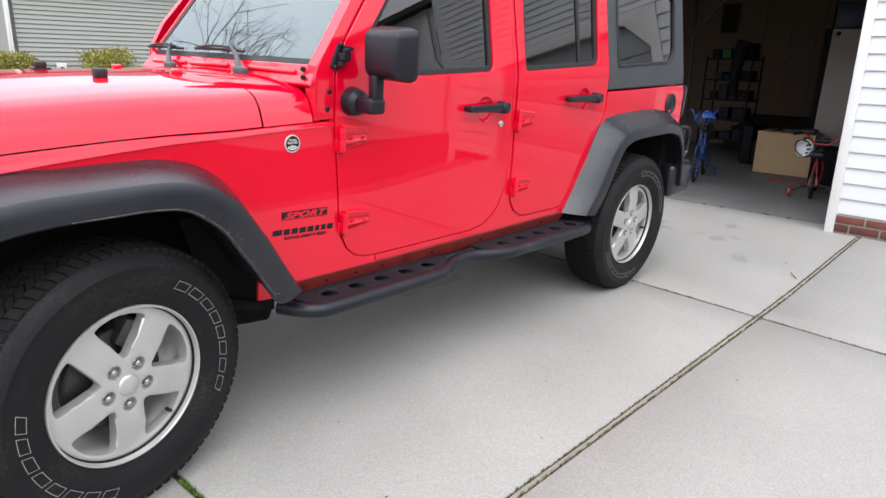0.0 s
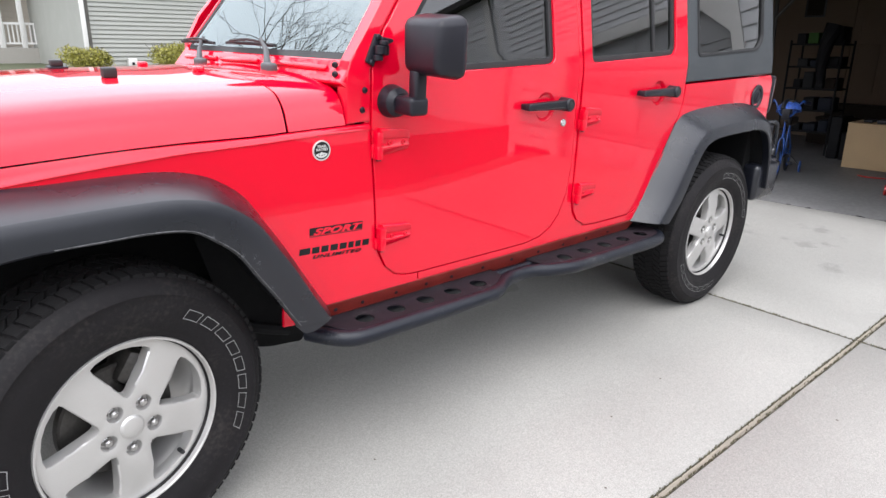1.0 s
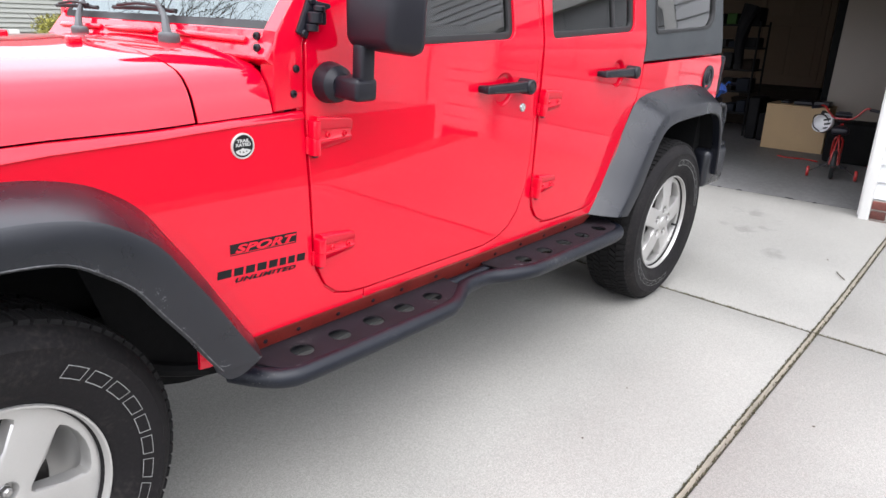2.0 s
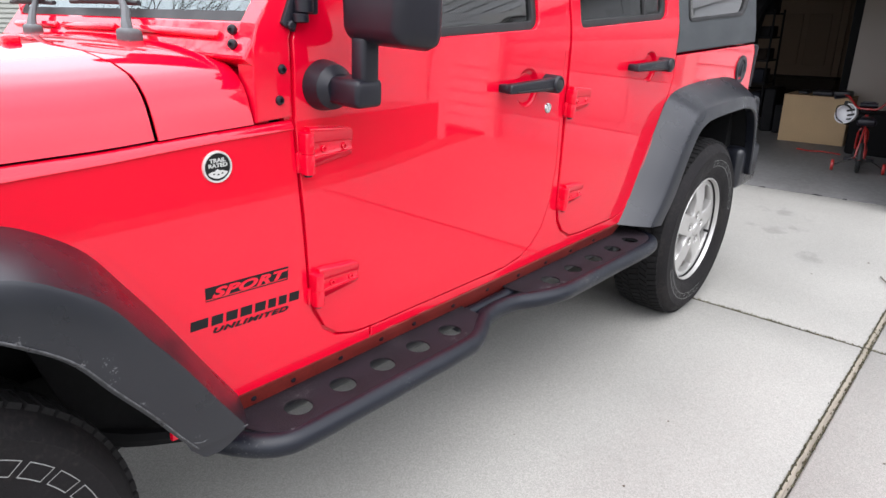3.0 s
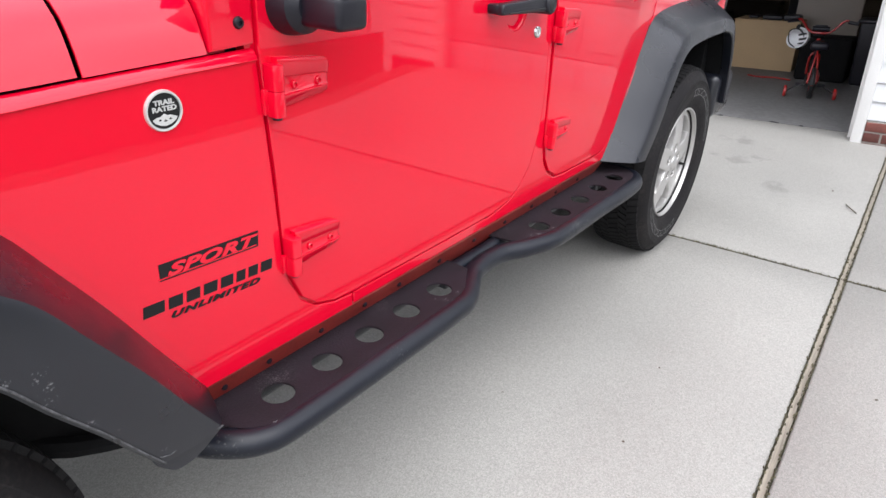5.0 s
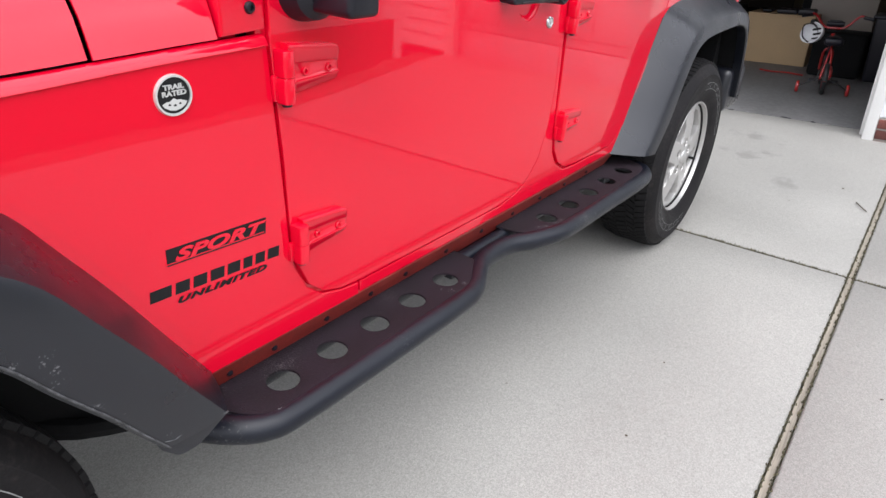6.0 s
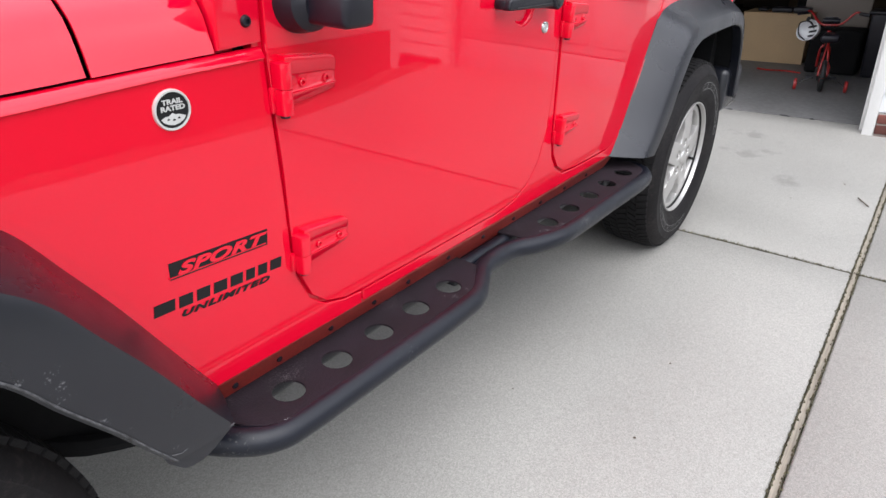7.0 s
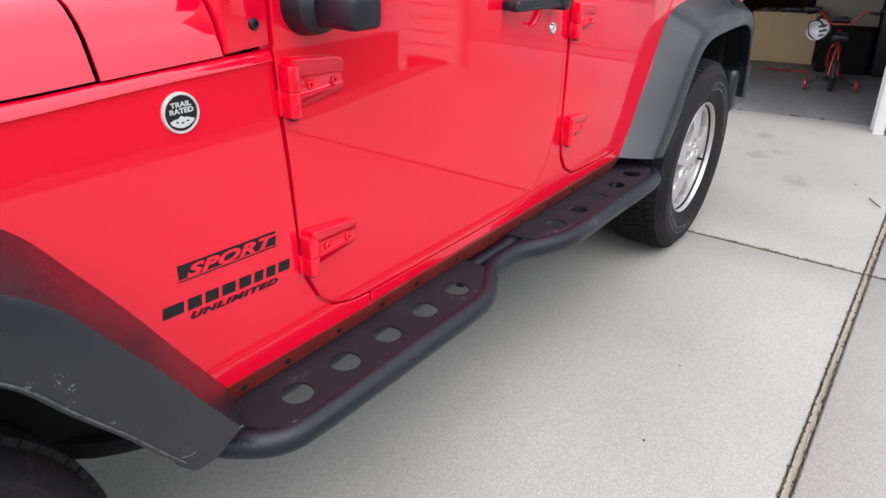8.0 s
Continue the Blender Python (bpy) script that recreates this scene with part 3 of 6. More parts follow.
# sill and pillar between the doors
sill = part("sill", panel([(1.012, 0.549), (2.345, 0.552), (2.37, 0.632), (2.31, 0.593), (2.26, 0.582), (2.0, 0.582), (1.925, 0.588), (1.875, 0.615),
                           (1.844, 0.66), (1.832, 0.72), (1.832, 1.25), (1.832, 1.74), (1.811, 1.74), (1.811, 1.25), (1.811, 0.86), (1.795, 0.755), (1.753, 0.664),
                           (1.705, 0.617), (1.645, 0.589), (1.56, 0.576), (1.012, 0.577)], side(0.003), thick=0.03, bevel=0.004, cuts=BELT), PAINT, suv, angle=8, true=side_normal)
far_side(sill)
inner = part("door_frame_side", panel([(0.790, 0.560), (2.40, 0.560), (2.625, 1.00), (2.640, 1.195), (0.800, 1.195)], side(0.011), thick=0.020, bevel=0.002), PAINT, suv, angle=12)
far_side(inner)
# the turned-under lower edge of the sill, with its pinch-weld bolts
lip = part("sill_flange", panel([(0.585, 0.478), (2.30, 0.482), (2.34, 0.5535), (0.555, 0.5535)], lambda a, b, c: (a, 0.0735 + 0.42 * max(0.545 - b, 0) + c, b), thick=0.012, bevel=0.001, cuts=[("b", 0.545), ("b", 0.54)]), SHADED_RED, suv, "red turned-under sill flange with dark reflections in its colour", angle=20)
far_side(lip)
for bx in (0.685, 0.788, 0.926, 1.06, 1.18, 1.34, 1.50, 1.66, 1.82, 1.98, 2.14):
    part("flange_bolt", lathe([(0, -0.003), (0.006, -0.002), (0.007, 0.004), (0, 0.004)], 8), BLACK, suv, at=pose(bx, 0.0835, 0.5195, 0, 0, 0))
quarter = part("rear_quarter", panel([(2.629, 1.160), (3.545, 1.184), (3.572, 1.15), (3.575, 0.62), (3.515, 0.60), (3.49, 0.84), (3.38, 0.965), (3.15, 0.998), (2.74, 0.990),
                                      (2.62, 0.945), (2.45, 0.70), (2.376, 0.605), (2.376, 0.628), (2.606, 1.016), (2.627, 1.08)], side(), thick=0.03, bevel=0.005), PAINT, suv, angle=12, true=side_normal)
far_side(quarter)

# doors
F_OUT = [(0.818, 1.101), (0.828, 0.9), (0.835, 0.74), (0.844, 0.683), (0.870, 0.629), (0.906, 0.5995), (0.956, 0.5852), (1.02, 0.5812), (1.56, 0.581), (1.643, 0.595),
         (1.70, 0.623), (1.747, 0.668), (1.789, 0.758), (1.805, 0.862), (1.805, 1.25), (1.805, 1.745), (1.18, 1.745), (0.876, 1.362), (0.822, 1.25)]
F_HOLE = round_poly([(0.965, 1.236), (1.662, 1.262), (1.668, 1.69), (1.23, 1.69), (0.968, 1.37)], [0.03, 0.035, 0.05, 0.03, 0.03])
R_OUT = [(1.838, 1.10), (1.838, 0.722), (1.850, 0.664), (1.880, 0.621), (1.930, 0.594), (2.0, 0.588), (2.26, 0.588), (2.308, 0.599), (2.366, 0.640), (2.60, 1.022),
         (2.620, 1.082), (2.622, 1.25), (2.622, 1.745), (1.838, 1.745), (1.838, 1.25)]
R_HOLE = round_poly([(1.890, 1.263), (2.520, 1.293), (2.530, 1.69), (1.896, 1.69)], [0.032, 0.05, 0.05, 0.034])


def inset(pts, d):
    """The outline moved inwards by d (outwards when negative)."""
    out, n = [], len(pts)
    area = sum(pts[i - 1][0] * pts[i][1] - pts[i][0] * pts[i - 1][1] for i in range(n))
    s = 1 if area > 0 else -1
    for i in range(n):
        a, p, b = Vector(pts[i - 1]), Vector(pts[i]), Vector(pts[(i + 1) % n])
        u, v = (p - a).normalized(), (b - p).normalized()
        nrm = (Vector((-u.y, u.x)) + Vector((-v.y, v.x))).normalized() * s
        out.append(tuple(p + nrm * d))
    return out


def door(name, outline, hole, lab, more=()):
    d = part(name, panel(outline, side(-0.001), [hole, *more], thick=0.035, bevel=0.004, cuts=BELT, seg=3), PAINT, suv, lab, angle=8, true=side_normal)
    ring = part("window_seal", panel(inset(hole, -0.002), side(0.010), [inset(hole, 0.020)], thick=0.02, bevel=0.002, cuts=BELT), SEAL, d, "black rubber seal", angle=20)
    pane = part("window_pane", panel(inset(hole, 0.012), side(0.020), thick=0.004, bevel=0, cuts=BELT), TINT, d, "dark tinted glass", angle=8, true=side_normal)
    return d, ring, pane


def disc(x, z, r, n=28):
    return [(x + r * math.cos(2 * math.pi * k / n), z + r * math.sin(2 * math.pi * k / n)) for k in range(n)]


front_door, *_ = door("front_door", F_OUT, F_HOLE, "red front door panel", [disc(1.617, 1.106, 0.053)])
rear_door, *_ = door("rear_door", R_OUT, R_HOLE, "red rear door panel", [disc(2.398, 1.130, 0.053)])
part("window_divider", panel([(2.348, 1.27), (2.366, 1.27), (2.366, 1.70), (2.348, 1.70)], side(0.012), thick=0.012, bevel=0.002), SEAL, rear_door, "black window divider", angle=20)
for d in (front_door, rear_door):
    o = far_side(d)
    for c in d.children:
        k = c.copy()
        scene.collection.objects.link(k)
        k.parent = o


def hinge(d, x, z, k=1.0):
    """A body-coloured strap hinge: two rounded knuckles on a pin, a leaf on the body, a tapered strap with a raised rim and two bolts."""
    y = side_y(z)

    def knuckle(z0, z1):
        return panel(round_poly([(x - 0.0115, y - 0.0285), (x + 0.0115, y - 0.0285), (x + 0.0115, y), (x - 0.0115, y)], [0.009, 0.009, 0.001, 0.001]), lambda a, b, c: (a, b, z1 - c), thick=z1 - z0, bevel=0.0016)
    h = part("hinge", knuckle(z - 0.042 * k, z - 0.0005), PAINT, d, "red strap hinge", angle=30)
    part("hinge_knuckle", knuckle(z + 0.0005, z + 0.042 * k), PAINT, h, angle=30)
    part("hinge_leaf", boxm(x - 0.019, y - 0.007, z - 0.040 * k, x - 0.006, y + 0.002, z + 0.002, 0.002), PAINT, h, angle=40)
    # pressed strap: turned-over upper rim, sunk band for the bolts, a lip below it, then a flank that runs out into the door
    prof = [(1.0, 0.000), (1.0, 0.0125), (0.975, 0.0158), (0.90, 0.0172), (0.80, 0.0160), (0.42, 0.0142), (0.375, 0.0128), (0.34, 0.0100), (-0.22, 0.0100), (-0.25, 0.0110), (-0.275, 0.0136), (-0.36, 0.0138), (-0.40, 0.0125), (-0.80, 0.0070), (-0.86, 0.0)]
    rows = []
    for u, drop, flat in ((0.006, 0, 0.0), (0.0065, 0, 1.0), (0.030, 0, 1.0), (0.060, 0, 1.0), (0.090, 0, 1.0), (0.106, 0.0005, 1.0), (0.114, 0.002, 1.0), (0.120, 0.006, 0.92), (0.1235, 0.011, 0.75), (0.125, 0.014, 0.0)):
        top, low = 0.051 - 0.095 * (u - 0.006), 0.043 - 0.170 * (u - 0.006)
        rows.append([(x + u, side_y(z + v * top * k) + 0.001 - d_out * flat, z + ((v * top - drop * max(0, v)) if v > 0 else v * low) * k) for v, d_out in prof])
    part("hinge_strap", grid(rows), PAINT, h, angle=60)
    part("hinge_pin", lathe([(0, -0.004), (0.008, -0.004), (0.009, 0.0), (0.009, 0.005), (0, 0.005)], 14), BLACK, h, at=pose(x, y - 0.015, z - 0.0435 * k, 90))
    for u in (0.0445, 0.0985):
        part("hinge_bolt", lathe([(0, 0.0), (0.0032, 0.0), (0.0038, -0.0035), (0.0060, -0.0038), (0.0072, -0.0022), (0.0076, 0.002)], 16), PAINT, h, at=pose(x + u, y - 0.0095, z + 0.0025))


hinge(front_door, 0.8325, 1.032)
hinge(front_door, 0.843, 0.7325, 0.87)
hinge(rear_door, 1.8415, 1.045, 0.98)
hinge(rear_door, 1.850, 0.739, 0.87)


def handle(d, x0, x1, z, rx, rz):
    """A black pull handle with its push button, over a round finger recess."""
    y = side_y(z)
    part("finger_recess", lathe([(0, 0.022), (0.020, 0.0205), (0.036, 0.0145), (0.047, 0.0065), (0.0525, 0.001), (0.0545, 0.001), (0.0545, 0.028), (0, 0.028)], 40), PAINT, d, "round finger recess", angle=50,
         at=pose(rx, y, rz))
    h = part("door_handle", panel(round_poly([(x0, z - 0.012), (x0 + 0.006, z + 0.013), (x1 - 0.03, z + 0.019), (x1 - 0.03, z - 0.018)], [0.009, 0.009, 0.002, 0.002]), lambda a, b, c: (a, y - 0.043 + c - 0.05 * (a - x0) * (x1 - a), b), thick=0.020, bevel=0.006, seg=3), BLACK, d, "black plastic pull handle", angle=40)
    part("handle_foot", boxm(x0 + 0.001, y - 0.030, z - 0.011, x0 + 0.034, y + 0.002, z + 0.011, 0.006), BLACK, h, angle=40)
    part("handle_button_housing", lathe([(0, -0.047), (0.0165, -0.047), (0.0180, -0.0495), (0.0215, -0.0495), (0.0245, -0.046), (0.0255, -0.040), (0.0255, 0.002)], 28), BLACK, h, at=pose(x1 - 0.024, y, z), angle=40)
    part("push_button", lathe([(0, -0.0505), (0.0125, -0.0500), (0.0150, -0.0485), (0.0155, -0.044)], 20), SEAL, h, at=pose(x1 - 0.024, y, z))
    part("handle_groove", boxm(x0 + 0.03, y - 0.0475, z - 0.0095, x1 - 0.052, y - 0.040, z - 0.0065, 0.001, 1), SEAL, h)


handle(front_door, 1.478, 1.735, 1.114, 1.617, 1.106)
handle(rear_door, 2.222, 2.508, 1.135, 2.398, 1.130)
lock = part("key_lock", lathe([(0, -0.0030), (0.0095, -0.0030), (0.0105, -0.0050), (0.0135, -0.0045), (0.0150, -0.002), (0.0155, 0.001)], 24), CHROME, front_door, "bright round key lock", at=pose(1.728, side_y(1.040) - 0.002, 1.040))
part("key_slot", boxm(-0.0012, -0.0045, -0.0050, 0.0012, -0.0025, 0.0050, 0.0004, 1), SEAL, lock)
part("lock_face", lathe([(0, -0.0040), (0.0085, -0.0038), (0.0092, -0.0028)], 20), SILVER, lock)

# hood, cowl and windscreen frame
SECTION = [(0.000, 0.0), (0.0045, 0.011), (0.0115, 0.028), (0.0210, 0.047), (0.0340, 0.064), (0.054, 0.080), (0.084, 0.093), (0.15, 0.105), (0.28, 0.114), (0.45, 0.121), (0.62, 0.126), (0.811, 0.128)]


def lean(y):
    """The nose sits a little lower on its far side."""
    return -0.047 * max(0.0, y - 0.35)


def section(x, base, inset_y=0.0, k=1.0):
    half = [(x, 0.0895 + inset_y + dy * (MID - 0.0895) / 0.811, base + dz * k) for dy, dz in SECTION]
    row = half + [(x, 2 * MID - y, z) for _, y, z in reversed(half[:-1])]
    return [(a, y, z + lean(y)) for a, y, z in row]


def shell(rows):
    bm = grid(rows)
    bm.normal_update()
    up = sum(f.normal.z for f in bm.faces)
    return thicken(bm, 0.004 if up > 0 else -0.004)


def hood_base(x):
    return ledge(x)[1] + 0.0075


part("hood", shell([section(x, hood_base(x), 0.0 if x < 0.53 else 0.001, 1.08) for x in (-0.60, -0.52, -0.45, -0.35, -0.25, -0.15, -0.05, 0.05, 0.15, 0.25, 0.35, 0.43, 0.49, 0.530, 0.535)]), PAINT, suv, "red hood", angle=40)
part("cowl", shell([section(x, ledge(x)[1] + 0.006, 0.0, 1.08) for x in (0.542, 0.548, 0.60, 0.66, 0.724, 0.727)]), PAINT, suv, "red cowl panel", angle=40)

part("cowl_end", shell([section(x, 1.092 + 0.030 * (x - 0.73), 0.022, 1.05) for x in (0.7275, 0.745, 0.775)]), PAINT, suv, angle=40)


def pillar_shape(a, b, c):
    return (a, side_y(b) + 0.002 + c, b)


pillar = part("windscreen_pillar", panel([(0.731, 1.100), (0.812, 1.1045), (0.816, 1.25), (0.870, 1.366), (1.168, 1.742), (1.110, 1.742), (0.816, 1.362), (0.748, 1.276), (0.733, 1.236)],
                                         pillar_shape, thick=0.05, bevel=0.004, cuts=BELT), PAINT, suv, angle=9, true=side_normal)


def screen_shape(a, b, c):
    """a across the car, b up the raked screen."""
    return (0.727 + 0.62 * b + c * 0.85, a, 1.236 + b * 0.80 - c * 0.5 + lean(a))


W0, W1 = 0.090, 2 * MID - 0.245
frame_hole = round_poly([(W0 + 0.030, 0.052), (W1 - 0.020, 0.052), (W1 - 0.062, 0.58), (W0 + 0.13, 0.58)], 0.05)
screen = part("windscreen_frame", panel([(W0, -0.025), (W1, -0.025), (W1 - 0.040, 0.635), (W0 + 0.098, 0.635)], screen_shape, [frame_hole], thick=0.04, bevel=0.006), PAINT, suv, "red windscreen frame", angle=12)
part("windscreen_pane", panel(inset(frame_hole, -0.004), lambda a, b, c: screen_shape(a, b, c + 0.006), thick=0.005, bevel=0), GLASS, screen, "windscreen glass", angle=8)
part("windscreen_border", panel(inset(frame_hole, 0.001), lambda a, b, c: screen_shape(a, b, c + 0.004), [inset(frame_hole, 0.024)], thick=0.002, bevel=0), SEAL, screen, "black glass border", angle=8)
rib = bmesh.new()
for y0, y1 in ((0.20, 0.60), (0.64, 0.94), (0.98, 1.28)):
    vs = box(rib, y0, -0.009, 0.008, y1, 0.004, 0.024, 0.005, 3)
for v in rib.verts:
    v.co = screen_shape(v.co.x, v.co.z, v.co.y)
part("frame_rib", rib, PAINT, screen, angle=40)


def bolt(x, y, z, r=0.008, turn=0):
    part("torx_bolt", lathe([(0, -0.003), (0.0035, -0.003), (0.004, -0.007), (r * 0.8, -0.006), (r, -0.002), (r, 0.002)], 14), BLACK, pillar, "black torx bolt", at=pose(x, y, z, 0, 0, turn))


bolt(0.794, side_y(1.195) + 0.003, 1.195, 0.0095)
bolt(0.785, side_y(1.138) + 0.003, 1.138, 0.0095)
bolt(0.738, 0.160, 1.262, 0.0095, -60)
bolt(0.722, 0.136, 1.238, 0.0095, -60)
# upper hinge of the screen frame
hg = part("screen_hinge", panel(round_poly([(0.797, 1.276), (0.824, 1.261), (0.868, 1.346), (0.842, 1.354)], 0.004), lambda a, b, c: (a, side_y(b) - 0.007 + c, b), thick=0.008, bevel=0.002), BLACK, suv, "black folding windscreen hinge", angle=40)
for z0, z1, r in ((1.279, 1.296, 0.015), (1.297, 1.322, 0.0175), (1.323, 1.336, 0.014)):
    o = 0.46 * (z0 - 1.28)
    part("hinge_barrel", lathe([(0, 0), (r * 0.8, 0), (r, 0.002), (r, z1 - z0 - 0.002), (r * 0.8, z1 - z0), (0, z1 - z0)], 18), BLACK, hg, angle=40, at=pose(0.834 + o, side_y(1.30) - 0.020, z0, 90))
part("hinge_ear", panel(round_poly([(0.852, 1.318), (0.893, 1.332), (0.892, 1.340), (0.852, 1.346)], 0.003), lambda a, b, c: (a, side_y(b) - 0.022 + c, b), thick=0.014, bevel=0.002), BLACK, hg, angle=40)
part("hinge_web", boxm(0.846, side_y(1.31) - 0.030, 1.294, 0.870, side_y(1.31) - 0.004, 1.324, 0.004), BLACK, hg, angle=40)
for bx, bz in ((0.815, 1.274), (0.848, 1.345)):
    part("hinge_nut", lathe([(0, -0.013), (0.006, -0.013), (0.0085, -0.010), (0.0085, 0.0)], 8), BLACK, hg, at=pose(bx, side_y(bz) - 0.002, bz))

# wipers
WIPER = mat("faded_grey_wiper_arm", (0.06, 0.062, 0.065), 0.55, 0, 0.15, 9, 200)
for px, py, ty, bx, bz, b0, b1 in ((0.690, 0.480, 0.680, 0.768, 1.295, 0.57, 0.95), (0.690, 1.030, 1.160, 0.765, 1.275, 1.05, 1.38)):
    dz = lean(py)
    w = part("wiper", tube([(px, py, 1.236 + dz), (px + 0.012, py + 0.03, 1.256 + dz), (px + 0.045, py + 0.10, 1.284 + dz), (bx, ty, bz + 0.012)], (0.014, 0.006), 8, 5), WIPER, suv, "grey wiper arm")
    part("wiper_base", boxm(px - 0.016, py - 0.035, 1.212 + dz, px + 0.018, py + 0.030, 1.250 + dz, 0.010, 3), WIPER, w, angle=40)
    part("wiper_blade", tube([(bx - 0.004, b0, bz - 0.004), (bx, (b0 + b1) / 2, bz - 0.008), (bx - 0.002, b1, bz - 0.016)], 0.006, 8, 6), SEAL, w, "black rubber blade", angle=40)
    part("blade_spine", tube([(bx - 0.012, b0 + 0.05, bz + 0.003), (bx - 0.012, (b0 + b1) / 2, bz + 0.005), (bx - 0.012, b1 - 0.05, bz - 0.007)], 0.0045, 8, 5), SEAL, w)
# rubber stops and washer nozzles on the hood
for hx, hy in ((0.203, 0.464), (0.178, 0.935)):
    bz = hood_base(hx) + (0.132 if hy < 0.6 else 0.139) + lean(hy)
    st = part("hood_stop", boxm(hx - 0.018, hy - 0.018, bz - 0.004 + (0.008 if hy > 0.6 else 0), hx + 0.018, hy + 0.018, bz + 0.025, 0.005, 3), SEAL, suv, "black rubber stop on the hood", angle=40)
    if hy > 0.6:
        part("stop_foot", boxm(hx - 0.026, hy - 0.022, bz - 0.004, hx + 0.03, hy + 0.030, bz + 0.005, 0.003), BLACK, st, angle=40)
for hx, hy in ((0.490, 0.555), (0.480, 1.04)):
    part("washer_nozzle", boxm(hx - 0.014, hy - 0.02, hood_base(hx) + 0.131 + lean(hy), hx + 0.014, hy + 0.02, hood_base(hx) + 0.148 + lean(hy), 0.006, 3), PAINT, suv, "red washer nozzle", angle=40)

# door mirror
mz = boxm(0.868, -0.160, 1.242, 0.980, 0.040, 1.416, 0.030, 5)
for v in mz.verts:
    k = (v.co.z - 1.33) / 0.085
    v.co.x += 0.012 * k * k * (1 if v.co.x < 0.92 else 0)
    if v.co.x < 0.93:
        v.co.y = -0.062 + (v.co.y + 0.062) * (0.86 - (0.06 if v.co.z < 1.30 else 0))
        v.co.z += 0.006 * (1 if v.co.z < 1.30 else -1)
mirror = part("door_mirror", mz, BLACK, front_door, "black plastic door mirror", angle=40)
part("mirror_arm", boxm(0.884, -0.040, 1.150, 0.928, 0.000, 1.262, 0.010, 3), BLACK, mirror, angle=40)
part("mirror_base_arm", boxm(0.866, -0.044, 1.130, 0.934, 0.060, 1.184, 0.012, 3), BLACK, mirror, angle=40)
part("mirror_base", lathe([(0, -0.052), (0.03, -0.050), (0.047, -0.036), (0.053, -0.012), (0.055, 0.004)], 32), BLACK, mirror, at=pose(0.890, side_y(1.16), 1.160) @ Matrix.Diagonal((0.98, 1, 0.92, 1)))
part("mirror_glass", boxm(0.9790, -0.140, 1.264, 0.9806, 0.020, 1.394), CHROME, mirror, "mirror glass")

# hardtop and roof
H_OUT = [(2.629, 1.169), (3.545, 1.193), (3.54, 1.25), (3.53, 1.745), (2.629, 1.745), (2.629, 1.25)]
H_HOLE = round_poly([(2.722, 1.292), (3.335, 1.320), (3.402, 1.370), (3.412, 1.69), (2.722, 1.69)], [0.02, 0.04, 0.04, 0.05, 0.03])
hard = part("hardtop", panel(H_OUT, side(-0.001), [H_HOLE], thick=0.04, bevel=0.008, cuts=[("b", 1.25)], seg=3), TOPGREY, suv, "dark grey textured hardtop", angle=9)
part("side_window", panel(inset(H_HOLE, -0.004), side(0.008), thick=0.005, bevel=0), TINT, hard, "dark tinted side window", angle=8)
part("window_gasket", panel(inset(H_HOLE, -0.008), side(-0.006), [inset(H_HOLE, 0.006)], thick=0.016, bevel=0.004), SEAL, hard, angle=20)
o = far_side(hard)
for c in hard.children:
    k = c.copy()
    scene.collection.objects.link(k)
    k.parent = o
roof = [[(x, 0.175 + dy, z) for x in (1.06, 1.2, 2.0, 2.8, 3.45, 3.53)] for dy, z in ((0.0, 1.742), (0.03, 1.772), (0.10, 1.785), (0.71, 1.80), (1.32, 1.785), (1.39, 1.772), (1.42, 1.742))]
part("roof", shell(roof), TOPGREY, suv, "dark grey roof", angle=40)
part("tailgate", boxm(3.52, 0.10, 0.60, 3.575, 2 * MID - 0.10, 1.18, 0.02), PAINT, suv, angle=40)
part("hardtop_back", boxm(3.50, 0.20, 1.185, 3.54, 2 * MID - 0.20, 1.745, 0.01), TOPGREY, suv, angle=40)
# fuel filler
fuel = part("fuel_filler", lathe([(0, -0.001), (0.044, -0.001), (0.047, -0.006), (0.062, -0.008), (0.066, -0.003), (0.066, 0.004)], 32), BLACK, suv, "black round fuel filler bezel", at=pose(3.402, side_y(1.07), 1.070))
part("fuel_cap", lathe([(0, -0.006), (0.026, -0.005), (0.032, -0.002), (0.034, 0.0)], 24), BLACK, fuel)
part("cap_grip", boxm(-0.006, -0.012, -0.028, 0.006, -0.004, 0.028, 0.003), BLACK, fuel, at=pose(0, 0, 0, 0, 20, 0))
# tail lamp
tl = part("tail_lamp", boxm(3.575, 0.085, 0.985, 3.635, 0.205, 1.170, 0.012, 3), mat("smoked_lamp_lens", (0.05, 0.012, 0.012), 0.10, 0, 0.05, 8, 200, coat=0.6), suv, "smoked dark red tail lamp in a black housing", angle=40)
part("lamp_housing", boxm(3.572, 0.078, 0.975, 3.60, 0.212, 1.180, 0.010), BLACK, tl, angle=40)
# rear bumper
bump = part("rear_bumper", boxm(3.56, 0.03, 0.50, 3.76, 2 * MID - 0.03, 0.72, 0.03, 3), FLARE, suv, "dark grey plastic rear bumper", angle=40)
part("bumper_corner", boxm(3.42, -0.005, 0.49, 3.70, 0.10, 0.70, 0.03, 3), FLARE, bump, angle=40)
gd = part("lamp_guard", tube([(3.60, 0.065, 0.74), (3.66, 0.055, 0.73), (3.715, 0.06, 0.76), (3.72, 0.065, 0.87), (3.70, 0.07, 0.915), (3.60, 0.08, 0.92)], 0.011, 10, 4), FLARE, bump, "grey rounded lamp guard")
part("corner_lamp", boxm(3.605, 0.072, 0.755, 3.700, 0.130, 0.905, 0.010, 3), BLACK, gd, "dark lamp behind the guard", angle=40)


